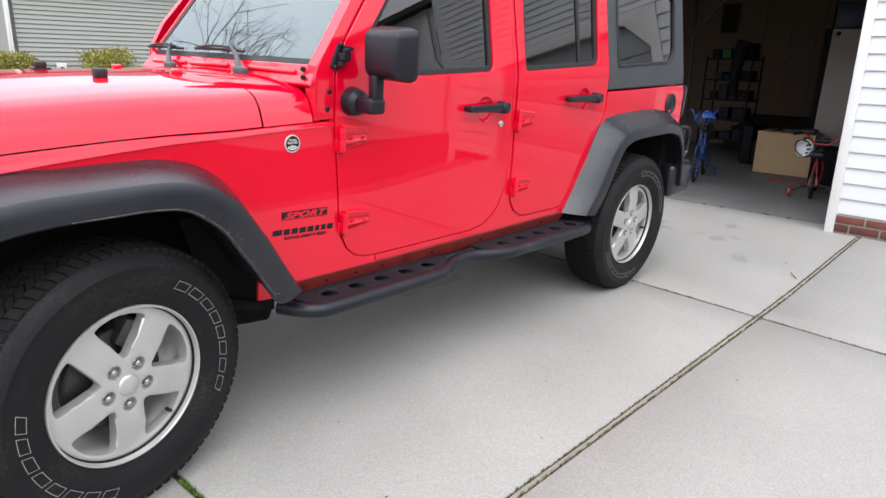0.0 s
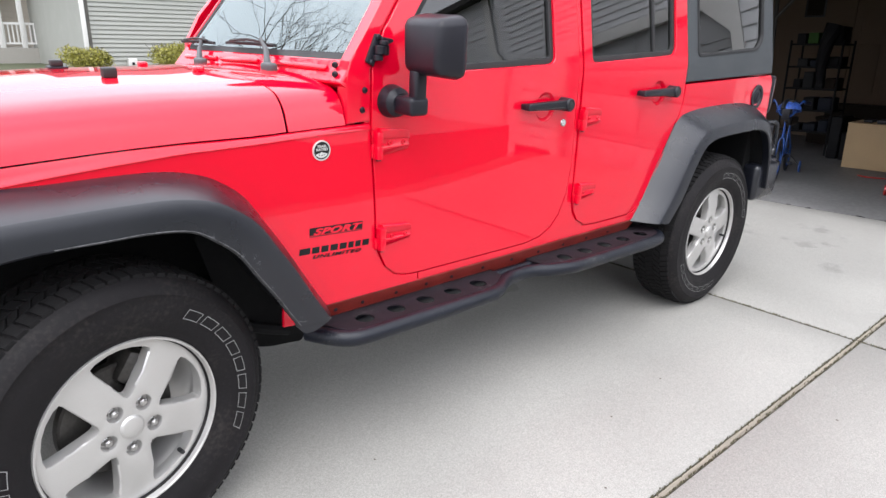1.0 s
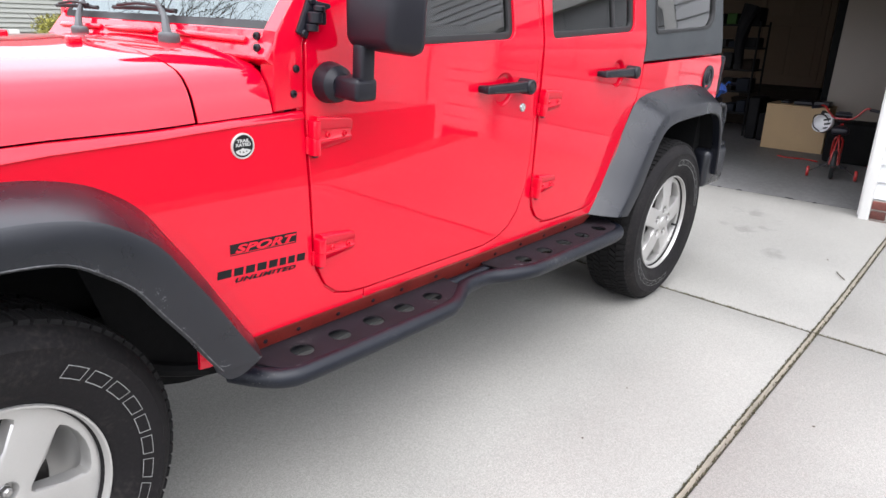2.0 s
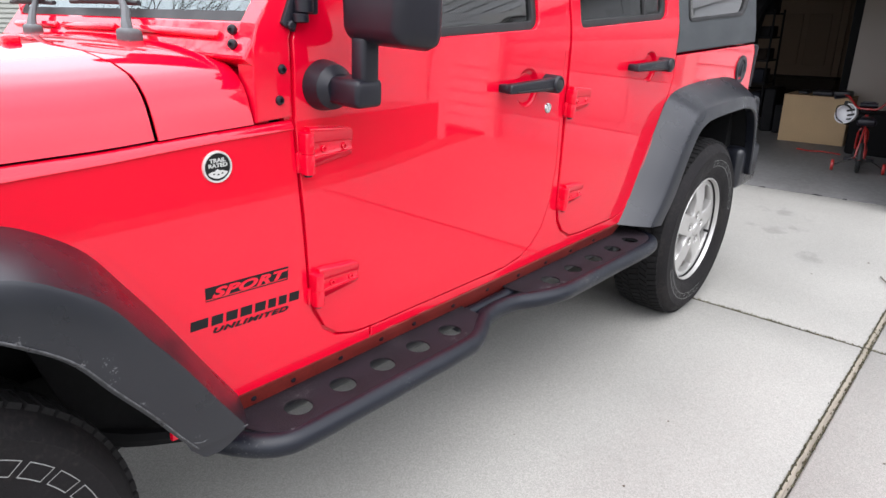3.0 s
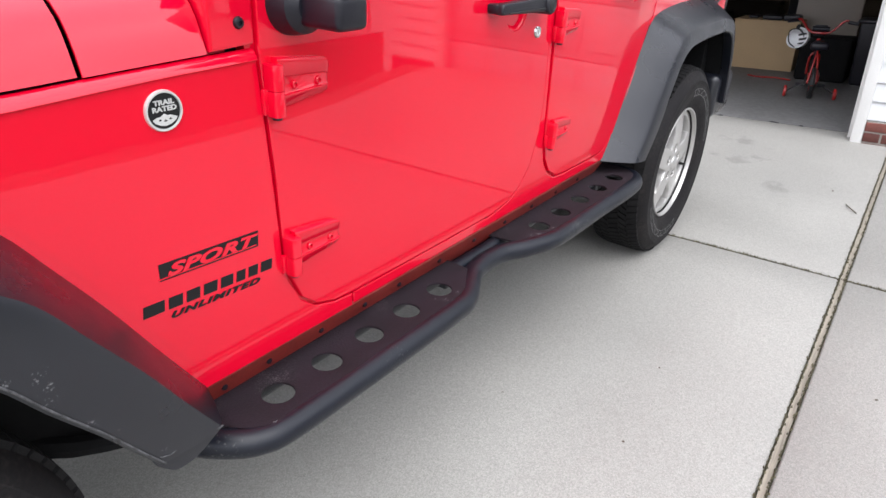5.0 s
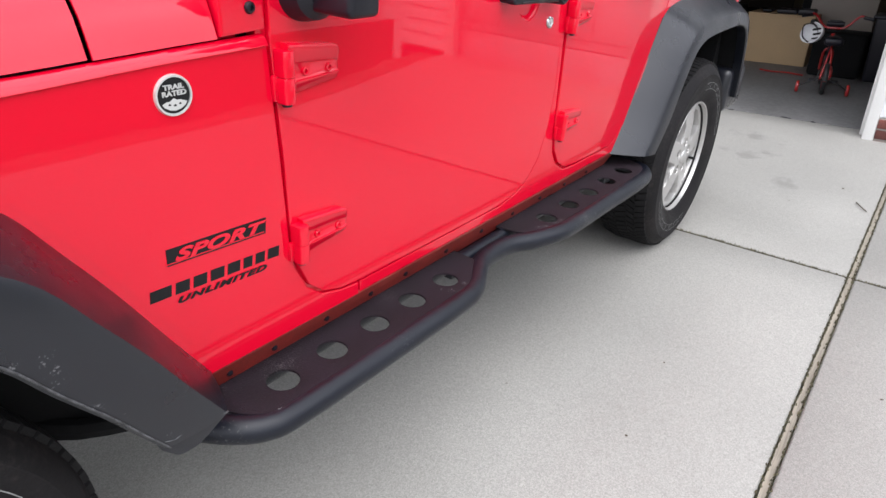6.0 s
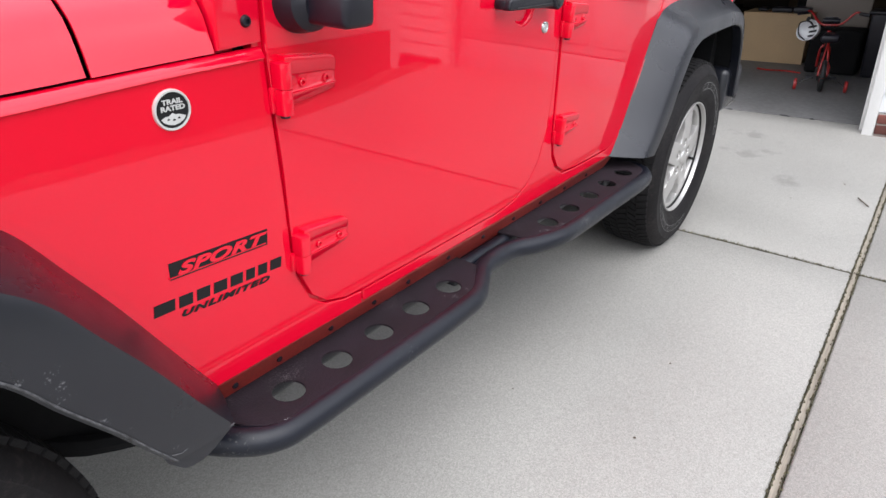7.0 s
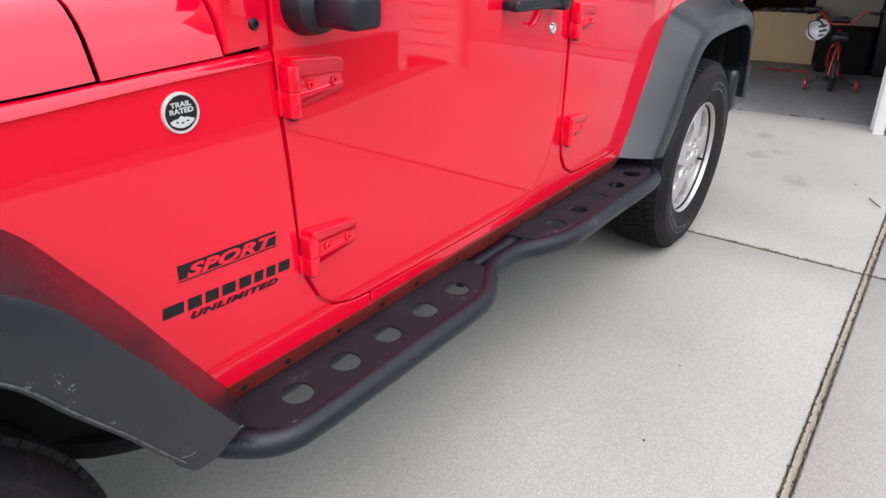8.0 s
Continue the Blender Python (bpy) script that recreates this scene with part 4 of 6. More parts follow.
part("arch_closing", boxm(3.40, 0.085, 0.60, 3.55, 0.47, 0.98), DARK, suv)


SCRAPED = mat("scraped_plastic_edge", (0.055, 0.055, 0.058), 0.6, 0, 0.95, 30, 120)


# wheel flares
def spline(a, n):
    a = [Vector(p) for p in a]
    out = []
    for i in range(len(a) - 1):
        p0, p1, p2, p3 = a[max(i - 1, 0)], a[i], a[i + 1], a[min(i + 2, len(a) - 1)]
        for k in range(n):
            t = k / n
            out.append(0.5 * (2 * p1 + (p2 - p0) * t + (2 * p0 - 5 * p1 + 4 * p2 - p3) * t * t + (3 * p1 - p0 - 3 * p2 + p3) * t ** 3))
    return out + [a[-1]]


def flare(stations, crease=0.34, py=0.080, cy=-0.060, qy=-0.072, back=0.012, end=0.020):
    """Stations of (x, z) on the body and (x, z) on the lip, joined by a creased skin with a turned-in edge."""
    st = spline([(*a, *b) for a, b in stations], 4)
    rows = []
    cx = sum(s[2] for s in st) / len(st)
    for i, s in enumerate(st):
        tuck = end * max(0.0, (i - 0.72 * len(st)) / (0.28 * len(st)))
        P, Q = Vector((s[0], py, s[1])), Vector((s[2], qy + tuck, s[3]))
        c = P.lerp(Q, crease)
        c.y = cy + tuck
        inw = Vector((cx - Q.x, 0, 0.55 - Q.z)).normalized()
        pts = [P + Vector((0, back, 0)), P + Vector((0, 0.001, 0)), P.lerp(c, 0.5) - inw * 0.004, P.lerp(c, 0.88) - inw * 0.003, c.copy(), c.lerp(Q, 0.10) + Vector((0, -0.003, 0)),
               c.lerp(Q, 0.5) + Vector((0, -0.003, 0)), c.lerp(Q, 0.92), Q + Vector((0, 0.001, 0)), Q + inw * 0.006 + Vector((0, 0.006, 0)), Q + inw * 0.004 + Vector((0, 0.030, 0)), Q + Vector((0, 0.045, 0))]
        rows.append(pts)
    bm = grid(rows)
    bm.normal_update()
    up = sum(f.normal.z for f in bm.faces)
    return thicken(bm, 0.003 if up > 0 else -0.003), st


FRONT_ST = [((-0.52, 0.89), (-0.44, 0.80)), ((-0.42, 0.985), (-0.34, 0.870)), ((-0.186, 1.019), (-0.24, 0.902)), ((-0.063, 1.021), (-0.123, 0.917)), ((0.075, 1.024), (0.006, 0.920)), ((0.195, 1.021), (0.106, 0.921)),
            ((0.285, 1.001), (0.197, 0.909)), ((0.345, 0.971), (0.261, 0.870)), ((0.400, 0.927), (0.311, 0.826)), ((0.450, 0.857), (0.356, 0.761)), ((0.510, 0.769), (0.411, 0.685)), ((0.581, 0.654), (0.448, 0.628)), ((0.644, 0.556), (0.484, 0.575))]
REAR_ST = [((2.290, 0.548), (2.465, 0.532)), ((2.392, 0.672), (2.555, 0.636)), ((2.488, 0.818), (2.622, 0.760)), ((2.546, 0.919), (2.694, 0.864)), ((2.598, 0.995), (2.770, 0.902)), ((2.680, 1.026), (2.855, 0.915)), ((2.840, 1.042), (2.98, 0.921)),
           ((3.055, 1.049), (3.13, 0.924)), ((3.25, 1.044), (3.272, 0.920)), ((3.42, 1.010), (3.378, 0.886)), ((3.50, 0.935), (3.447, 0.785)), ((3.53, 0.810), (3.480, 0.680)), ((3.545, 0.660), (3.500, 0.565))]
for nm, st in (("front", FRONT_ST), ("rear", REAR_ST)):
    bm, sp = flare(st) if nm == "front" else flare(st, 0.56, 0.080, -0.020, -0.034, 0.012, 0.0)
    f = part("wheel_flare", bm, FLARE, suv, "dark grey plastic wheel flare", angle=24)
    far_side(f)
    if nm == "front":
        lip_line = [(s[2], -0.0725 + 0.020 * max(0.0, (i - 0.72 * len(sp)) / (0.28 * len(sp))), s[3]) for i, s in enumerate(sp) if s[2] > -0.1]
        part("scraped_lip", tube(lip_line, 0.0017, 6, 1), SCRAPED, f, "pale scraped edge of the flare")
    # black liner of the wheel housing
    rows = [[(s[2], y, s[3] + (0.03 if y > 0.05 else 0.004)) for s in sp] for y in ((-0.045 if nm == "front" else -0.02), 0.10, 0.30, 0.46)]
    lin = grid(rows)
    back = [lin.verts.new((s[2], 0.46, s[3] + 0.03)) for s in sp] + [lin.verts.new((sp[-1][2], 0.46, 0.30)), lin.verts.new((sp[0][2], 0.46, 0.30))]
    lin.faces.new(back)
    ln = part("wheel_housing", lin, DARK, suv, "black wheel housing liner")
    far_side(ln)

# torn lower tab of the front flare, turned under its lip
tab = part("flare_tab", panel(round_poly([(0.462, 0.604), (0.592, 0.566), (0.588, 0.556), (0.540, 0.5425), (0.500, 0.5425), (0.474, 0.572)], [0, 0.004, 0.012, 0.012, 0.012, 0.004]), lambda a, b, c: (a, -0.0475 + c + 0.18 * max(0.0, a - 0.53), b), thick=0.004, bevel=0.001), FLARE, suv, angle=30)
crack = [(0.476, -0.0545, 0.592), (0.492, -0.0540, 0.5845), (0.505, -0.0520, 0.5850), (0.530, -0.0500, 0.5765), (0.548, -0.0480, 0.5755), (0.572, -0.0450, 0.5690), (0.590, -0.0430, 0.5665)]
part("torn_edge", tube(crack, 0.0012, 6, 2), SCRAPED, tab, "pale torn edge of the flare")
part("wing_end", panel([(0.497, 0.516), (0.600, 0.506), (0.600, 0.575), (0.52, 0.612), (0.501, 0.612)], side(0.004), thick=0.010, bevel=0.003), PAINT, suv, "red lower end of the wing behind the wheel", angle=30)

# wheels: local axis y, outer face towards -y
TY = [(0.224, 0.010), (0.232, -0.006), (0.246, -0.016), (0.252, -0.0165), (0.256, -0.019), (0.285, -0.030), (0.325, -0.036), (0.350, -0.034), (0.353, -0.036), (0.359, -0.034), (0.378, -0.022),
      (0.392, -0.006), (0.399, 0.014), (0.402, 0.045), (0.403, 0.0915)]
TYRE = TY + [(r, 0.183 - y) for r, y in reversed(TY[:-1])]


def tread():
    """Blocks of the tread, row by row, skewed like an all-terrain pattern."""
    bm = bmesh.new()
    rnd = random.Random(4)
    n = 82
    lanes = [(-0.008, 0.030, 0.22, 0.78), (0.034, 0.066, -0.45, 0.80), (0.070, 0.113, 0.40, 0.80), (0.117, 0.149, -0.45, 0.80), (0.153, 0.191, 0.22, 0.78)]
    for li, (y0, y1, skew, fill) in enumerate(lanes):
        for i in range(n):
            a0 = 2 * math.pi * (i + 0.37 * li) / n
            w = 2 * math.pi / n * fill * rnd.uniform(0.92, 1.08)
            vs = []
            for top in (0, 1):
                for y, s in ((y0, 0), (y1, 1)):
                    edge = (li == 0 and s == 0) or (li == 4 and s == 1)
                    for k in (0, 1):
                        a = a0 + (k - 0.5) * w * (0.94 if top else 1) + skew * 2 * math.pi / n * (s - 0.5) * 1.2
                        r = 0.399 + (0.0095 if top else 0)
                        if edge:
                            r = 0.4005 if top else 0.388
                        vs.append(bm.verts.new((r * math.cos(a), y, r * math.sin(a))))
            for q in ((4, 5, 7, 6), (0, 4, 6, 2), (1, 3, 7, 5), (0, 1, 5, 4), (2, 6, 7, 3)):
                bm.faces.new([vs[j] for j in q])
    return bm


def letter_frame(bm, a0, a1, r0, r1, lean, y, line=0.0022):
    """The outline of one raised sidewall mark as a thin closed band."""
    def at(u, v):
        r = r0 + (r1 - r0) * v
        a = a0 + (a1 - a0) * u - lean * v
        return r * math.cos(a), r * math.sin(a)
    outer = [at(0, 0), at(0.5, 0), at(1, 0), at(1, 1), at(0.5, 1), at(0, 1)]
    ku, kv = line / (abs(a1 - a0) * r0), line / (r1 - r0)
    inner = [at(ku, kv), at(0.5, kv), at(1 - ku, kv), at(1 - ku, 1 - kv), at(0.5, 1 - kv), at(ku, 1 - kv)]
    o = [bm.verts.new((x, y, z)) for x, z in outer]
    i = [bm.verts.new((x, y, z)) for x, z in inner]
    for k in range(6):
        bm.faces.new((o[k], o[(k + 1) % 6], i[(k + 1) % 6], i[k]))


def spider():
    """The five-spoke face as one casting."""
    pts = [(0.2282 * math.cos(2 * math.pi * i / 80), 0.2282 * math.sin(2 * math.pi * i / 80)) for i in range(80)]
    windows = []
    for k in range(5):
        b = math.radians(72 * k + 126)
        cb, sb = math.cos(b), math.sin(b)
        half = [(0.084, 0.0), (0.089, 0.009), (0.138, 0.0435), (0.178, 0.0715), (0.187, 0.0735), (0.196, 0.0615), (0.2065, 0.030), (0.2095, 0.0)]
        loop = half + [(u, -v) for u, v in reversed(half[1:-1])]
        windows.append([(u * cb - v * sb, u * sb + v * cb) for u, v in loop])

    def dish(a, b, c):
        r = math.hypot(a, b)
        return (a, c - 0.004 + 0.010 * min(1, max(0, (r - 0.04) / 0.16)) ** 2, b)
    bores = [[(0.0635 * math.cos(math.radians(72 * k + 90)) + 0.0195 * math.cos(q), 0.0635 * math.sin(math.radians(72 * k + 90)) + 0.0195 * math.sin(q)) for q in [2 * math.pi * i / 20 for i in range(20)]] for k in range(5)]
    bm = panel(pts, dish, bores + windows, thick=0.036, bevel=0.0085, seg=2, cuts=[("a", -0.1), ("a", -0.05), ("a", 0.05), ("a", 0.1), ("b", -0.1), ("b", -0.05), ("b", 0.05), ("b", 0.1)])
    return bm


NUT = mat("worn_nut_steel", (0.42, 0.41, 0.40), 0.35, 0.9, 0.2, 30, 200)


def build_wheel():
    w = part("wheel", lathe([(0, 0.06), (0.145, 0.06), (0.150, 0.066), (0.150, 0.086), (0.145, 0.090), (0.06, 0.095), (0.06, 0.16), (0, 0.16)], 40), STEEL, suv, "black tyre on a silver five-spoke alloy rim")
    tyre = part("tyre", lathe(TYRE, 96), RUBBER, w, "black tyre with white outlined sidewall marks", angle=50)
    part("tread", tread(), TREAD, tyre, "blocky all-terrain tread", angle=30)
    for start, n in ((97, 8), (291, 8)):
        for i in range(n):
            a0 = math.radians(start - i * 11.0)
            mark = bmesh.new()
            letter_frame(mark, a0, a0 - math.radians(8.6), 0.296, 0.323, 0.03, -0.0375, 0.0017)
            part("sidewall_mark", mark, WHITE_INK, tyre)
    rim = part("rim", lathe([(0.222, 0.012), (0.237, -0.002), (0.2385, -0.012), (0.2365, -0.0165), (0.2325, -0.0165), (0.2300, -0.012), (0.2290, 0.004), (0.2288, 0.020), (0.208, 0.05), (0.200, 0.10), (0.203, 0.165), (0.222, 0.18)], 80), ALLOY, w, "silver alloy rim barrel", angle=40)
    part("spoke_casting", spider(), ALLOY, rim, "silver five-spoke face", angle=28)
    part("centre_cap", lathe([(0, -0.012), (0.024, -0.011), (0.030, -0.008), (0.0325, -0.003), (0.034, 0.0)], 32), ALLOY, rim, "silver centre cap", angle=60)
    nut0 = None
    for k in range(5):
        a = math.radians(72 * k + 90)
        m = pose(0.0635 * math.cos(a), 0, 0.0635 * math.sin(a))
        if nut0 is None:
            pk = part("lug_pocket", lathe([(0.0215, 0.004), (0.0202, 0.006), (0.0180, 0.018), (0, 0.019)], 24), ALLOY, rim, angle=30, at=m)
            nb = lathe([(0, -0.006), (0.0055, -0.0055), (0.007, -0.003), (0.0100, -0.0015), (0.0108, 0.008), (0.0128, 0.009), (0.0128, 0.017)], 6)
            nut0 = part("lug_nut", nb, NUT, rim, "bright hexagonal lug nut", angle=20, at=m)
        else:
            twin(pk, m, rim)
            twin(nut0, m, rim)
    part("valve", tube([(0.196, 0.02, -0.046), (0.188, -0.008, -0.044)], 0.006, 8, 1), SEAL, rim, "black valve stem")
    part("caliper", boxm(-0.075, 0.035, 0.085, 0.075, 0.12, 0.175, 0.02), STEEL, w, "brake caliper", angle=40)
    return w


wheel = build_wheel()
wheel.matrix_basis = pose(0.032, 0.008, 0.402, 0, 0, 12) @ pose(0, 0, 0, 0, 36, 0)


copy_thing(wheel, pose(2.947, 0.0, 0.397, 0, 3, 0))
copy_thing(wheel, pose(0, 2 * MID, 0.395, 0, 10, 180))
copy_thing(wheel, pose(2.947, 2 * MID, 0.397, 0, 50, 180))

# underbody
part("floor_pan", boxm(-0.50, 0.47, 0.52, 3.52, 2 * MID - 0.47, 0.60), DARK, suv, "black underbody")
part("body_core", boxm(0.68, 0.125, 0.46, 2.46, 2 * MID - 0.125, 0.98), DARK, suv)
part("rear_core", boxm(2.25, 0.47, 0.56, 3.53, 2 * MID - 0.47, 0.98), DARK, suv)
part("upper_core", boxm(0.73, 0.122, 0.98, 3.53, 2 * MID - 0.122, 1.10), DARK, suv)
part("engine_bay", boxm(-0.55, 0.47, 0.60, 0.72, 2 * MID - 0.47, 1.06), DARK, suv)
part("wing_lining", boxm(-0.58, 0.125, 0.90, 0.72, 0.48, 1.005), DARK, suv)
for y in (0.46, 2 * MID - 0.54):
    part("frame_rail", boxm(-0.60, y, 0.40, 3.60, y + 0.08, 0.53, 0.012), DARK, suv)
for x in (0.0, 2.947):
    ax = part("axle", tube([(x, 0.16, 0.395), (x, 1.62, 0.395)], 0.04, 12, 1), DARK, suv)
    part("differential", lathe([(0, -0.16), (0.09, -0.10), (0.14, 0), (0.09, 0.10), (0, 0.16)], 16), DARK, ax, at=pose(x, 0.70, 0.39))
part("splash_shield", panel(round_poly([(0.395, 0.482), (0.515, 0.455), (0.640, 0.400), (0.640, 0.80), (0.30, 0.80)], 0.01), lambda a, b, c: (a, 0.200 + c, b), thick=0.006, bevel=0.001), DARK, suv, "black splash shield behind the wheel")
part("arm_bracket", panel(round_poly([(0.30, 0.55), (0.30, 0.372), (0.44, 0.297), (0.54, 0.290), (0.62, 0.266), (0.755, 0.246), (0.80, 0.36), (0.80, 0.55)], 0.02), lambda a, b, c: (a, 0.420 + c, b), thick=0.10, bevel=0.010), DARK, suv, "black suspension arm bracket under the frame", angle=40)
part("control_arm", boxm(0.05, 0.38, 0.36, 0.75, 0.44, 0.42, 0.01), DARK, suv)
part("sway_bar_link", tube([(0.30, 0.30, 0.60), (0.42, 0.20, 0.50), (0.56, 0.16, 0.455)], 0.018, 8, 4), DARK, suv)
part("front_bumper", boxm(-0.80, 0.05, 0.48, -0.58, 2 * MID - 0.05, 0.68, 0.04, 3), FLARE, suv, "dark grey front bumper", angle=40)
part("grille", boxm(-0.62, 0.14, 0.68, -0.55, 2 * MID - 0.14, 1.14, 0.03, 3), PAINT, suv, "red grille", angle=40)
# cabin
CLOTH = mat("charcoal_seat_cloth", (0.03, 0.03, 0.032), 0.9, 0, 0.2, 9, 300)
part("dashboard", boxm(0.90, 0.16, 1.10, 1.15, 2 * MID - 0.16, 1.26, 0.05, 3), BLACK, suv, "black dashboard", angle=40)
for sx in (1.45, 2.30):
    for sy in (0.32, 0.96):
        seat = part("seat", boxm(sx, sy, 1.0, sx + 0.5, sy + 0.5, 1.14, 0.05, 3), CLOTH, suv, "dark cloth seat", angle=40)
        part("seat_back", boxm(sx + 0.42, sy, 1.08, sx + 0.55, sy + 0.5, 1.50, 0.05, 3), CLOTH, seat, angle=40)
        part("headrest", boxm(sx + 0.46, sy + 0.13, 1.52, sx + 0.55, sy + 0.37, 1.68, 0.035, 3), CLOTH, seat, angle=40)
part("steering_wheel", tube([(1.16 + 0.08 * math.sin(a), 0.50 + 0.18 * math.cos(a), 1.30 + 0.16 * math.sin(a)) for a in [2 * math.pi * i / 16 for i in range(17)]], 0.014, 8, 2), BLACK, suv, "black steering wheel")

# tube side step with two plates
step = part("side_step", tube([(0.585, 0.085, 0.468), (0.600, 0.058, 0.468), (0.630, 0.010, 0.469), (0.672, -0.026, 0.469), (0.735, -0.040, 0.470), (0.95, -0.042, 0.470), (1.22, -0.043, 0.471), (1.295, -0.034, 0.471), (1.355, -0.004, 0.472), (1.415, 0.026, 0.472), (1.49, 0.036, 0.473),
                               (1.565, 0.028, 0.473), (1.64, -0.006, 0.473), (1.72, -0.034, 0.474), (1.80, -0.042, 0.474), (2.05, -0.045, 0.474), (2.30, -0.050, 0.475), (2.395, -0.030, 0.475), (2.435, 0.02, 0.475), (2.445, 0.09, 0.475)], 0.0265, 20, 8), TUBE, suv, "black powder-coated tube side step")
part("inner_rail", tube([(0.62, 0.105, 0.452), (2.42, 0.105, 0.458)], 0.022, 14, 1), TUBE, step)
for bx in (0.72, 1.40, 1.62, 2.34):
    part("mounting_bracket", boxm(bx - 0.03, 0.08, 0.42, bx + 0.03, 0.50, 0.455, 0.006), TUBE, step)
part("bridge", tube([(1.375, 0.074, 0.474), (1.50, 0.075, 0.474), (1.63, 0.076, 0.474)], 0.020, 16, 4), TUBE, step)


def step_plate(outline, holes, z):
    hs = [[(hx + 0.031 * math.cos(2 * math.pi * k / 28), hy + 0.031 * math.sin(2 * math.pi * k / 28)) for k in range(28)] for hx, hy in holes]
    return panel(outline, lambda a, b, c: (a, b, z - c), hs, thick=0.005, bevel=0.0012)


P1 = round_poly([(0.602, 0.110), (0.628, 0.045), (0.655, -0.012), (0.700, -0.042), (1.240, -0.046), (1.305, -0.036), (1.390, 0.022), (1.394, 0.110)], [0.002, 0.03, 0.03, 0.04, 0.03, 0.03, 0.014, 0.004])
P2 = round_poly([(1.590, 0.110), (1.604, 0.020), (1.680, -0.030), (1.775, -0.046), (2.315, -0.055), (2.400, -0.036), (2.432, 0.02), (2.435, 0.110)], [0.004, 0.010, 0.03, 0.03, 0.04, 0.03, 0.02, 0.004])
part("step_plate", step_plate(P1, [(0.754 + 0.1257 * i, 0.022) for i in range(5)], 0.4960), PLATE, step, "black-purple coated tread plate with round holes", angle=30)
part("step_plate", step_plate(P2, [(1.747 + 0.1395 * i, 0.016) for i in range(5)], 0.4990), PLATE, step, "black-purple coated tread plate with round holes", angle=30)

# badge and decals
by = side_y(1.032)
badge = part("badge", lathe([(0, -0.002), (0.0252, -0.002), (0.0258, -0.0045), (0.0284, -0.0045), (0.0295, -0.002), (0.0295, 0.001)], 48), SILVER, suv, "round badge with a silver ring", at=pose(0.640, by, 1.032))
part("badge_face", lathe([(0, -0.0032), (0.0251, -0.0030), (0.0253, -0.001)], 40), DECAL, badge, "black badge face")
lettering("TRAIL", 0.0098, SILVER, badge, pose(0.0005, -0.0036, 0.0120), wide=1.25, bold=0.0003, label="silver badge lettering")
lettering("RATED", 0.0098, SILVER, badge, pose(0.0005, -0.0036, 0.0030), wide=1.25, bold=0.0003, label="silver badge lettering")
hill = panel([(-0.0195, -0.0105), (-0.0125, -0.0075), (-0.007, -0.0075), (-0.001, -0.0035), (0.004, -0.0065), (0.009, -0.0065), (0.0195, -0.0105), (0.0165, -0.0150), (0.0085, -0.0195), (0.0, -0.0212), (-0.0085, -0.0195), (-0.0165, -0.0150)],
             lambda a, b, c: (a, -0.0038 + c, b), thick=0.001, bevel=0)
part("badge_hill", hill, SILVER, badge, "silver mountain shape")
for u0, u1, w in ((-0.011, -0.006, -0.0125), (-0.003, 0.003, -0.0142), (0.0055, 0.0105, -0.0125)):
    part("hill_crag", panel([(u0, w), ((u0 + u1) / 2, w + 0.0026), (u1, w), ((u0 + u1) / 2, w - 0.0008)], lambda a, b, c: (a, -0.0041 + c, b), thick=0.0006, bevel=0), DECAL, badge)


def decal(pts, y_off=0.0):
    return panel(pts, lambda a, b, c: (a, side_y(b) - 0.0009 + c - y_off, b), thick=0.0012, bevel=0)


part("decal_block", decal([(0.5925, 0.8070), (0.5915, 0.7795), (0.7775, 0.7715), (0.7805, 0.8000)]), DECAL, suv, "black decal block")
part("decal_line", decal([(0.5890, 0.7838), (0.5890, 0.7822), (0.7740, 0.7744), (0.7740, 0.7760)], 0.0006), PAINT, suv)
part("decal_line", decal([(0.7480, 0.7970), (0.7480, 0.7954), (0.7830, 0.7940), (0.7830, 0.7956)], 0.0006), PAINT, suv)
lettering("SPORT", 0.0258, PAINT, suv, pose(0.6840, side_y(0.789) - 0.0018, 0.7893, 0, 2.2, 0), shear=0.35, wide=1.96, bold=0.0011, space=1.08, name="decal_lettering", label="red lettering in the black block")
widths = [1.5, 1.05, 1.05, 1.1, 1.05, 0.8, 0.85, 1.05]
px = 0.5545
for wd in widths:
    wq = wd * 0.0252
    drop = -0.0445 * (px - 0.5545)
    part("decal_bar", decal([(px + 0.003, 0.7490 + drop), (px, 0.7300 + drop), (px + wq - 0.002, 0.7290 + drop), (px + wq + 0.001, 0.7480 + drop)]), DECAL, suv, "black slanted decal bar")
    px += wq + 0.0052
lettering("UNLIMITED", 0.0142, DECAL, suv, pose(0.6838, side_y(0.712) - 0.0010, 0.7118, 0, 3.0, 0), shear=0.35, wide=2.04, bold=0.0006, space=1.22, name="decal_lettering", label="black decal lettering")

# ---------------------------------------------------------------- own house with the open garage
GX, JAMB_Y, FZ = 5.46, -0.490, GARAGE_Z
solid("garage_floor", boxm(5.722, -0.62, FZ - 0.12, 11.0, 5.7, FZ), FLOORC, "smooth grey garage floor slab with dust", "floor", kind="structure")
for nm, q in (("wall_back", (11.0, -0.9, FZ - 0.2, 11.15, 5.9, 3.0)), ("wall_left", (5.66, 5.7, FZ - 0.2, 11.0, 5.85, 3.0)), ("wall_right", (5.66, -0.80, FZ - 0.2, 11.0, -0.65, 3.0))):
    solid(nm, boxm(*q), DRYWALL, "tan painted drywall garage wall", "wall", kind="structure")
solid("ceiling", boxm(5.66, -0.9, 2.75, 11.1, 5.9, 2.85), CEILC, "tan garage ceiling, its colour darkened to cut bounce light", "ceiling", kind="structure")


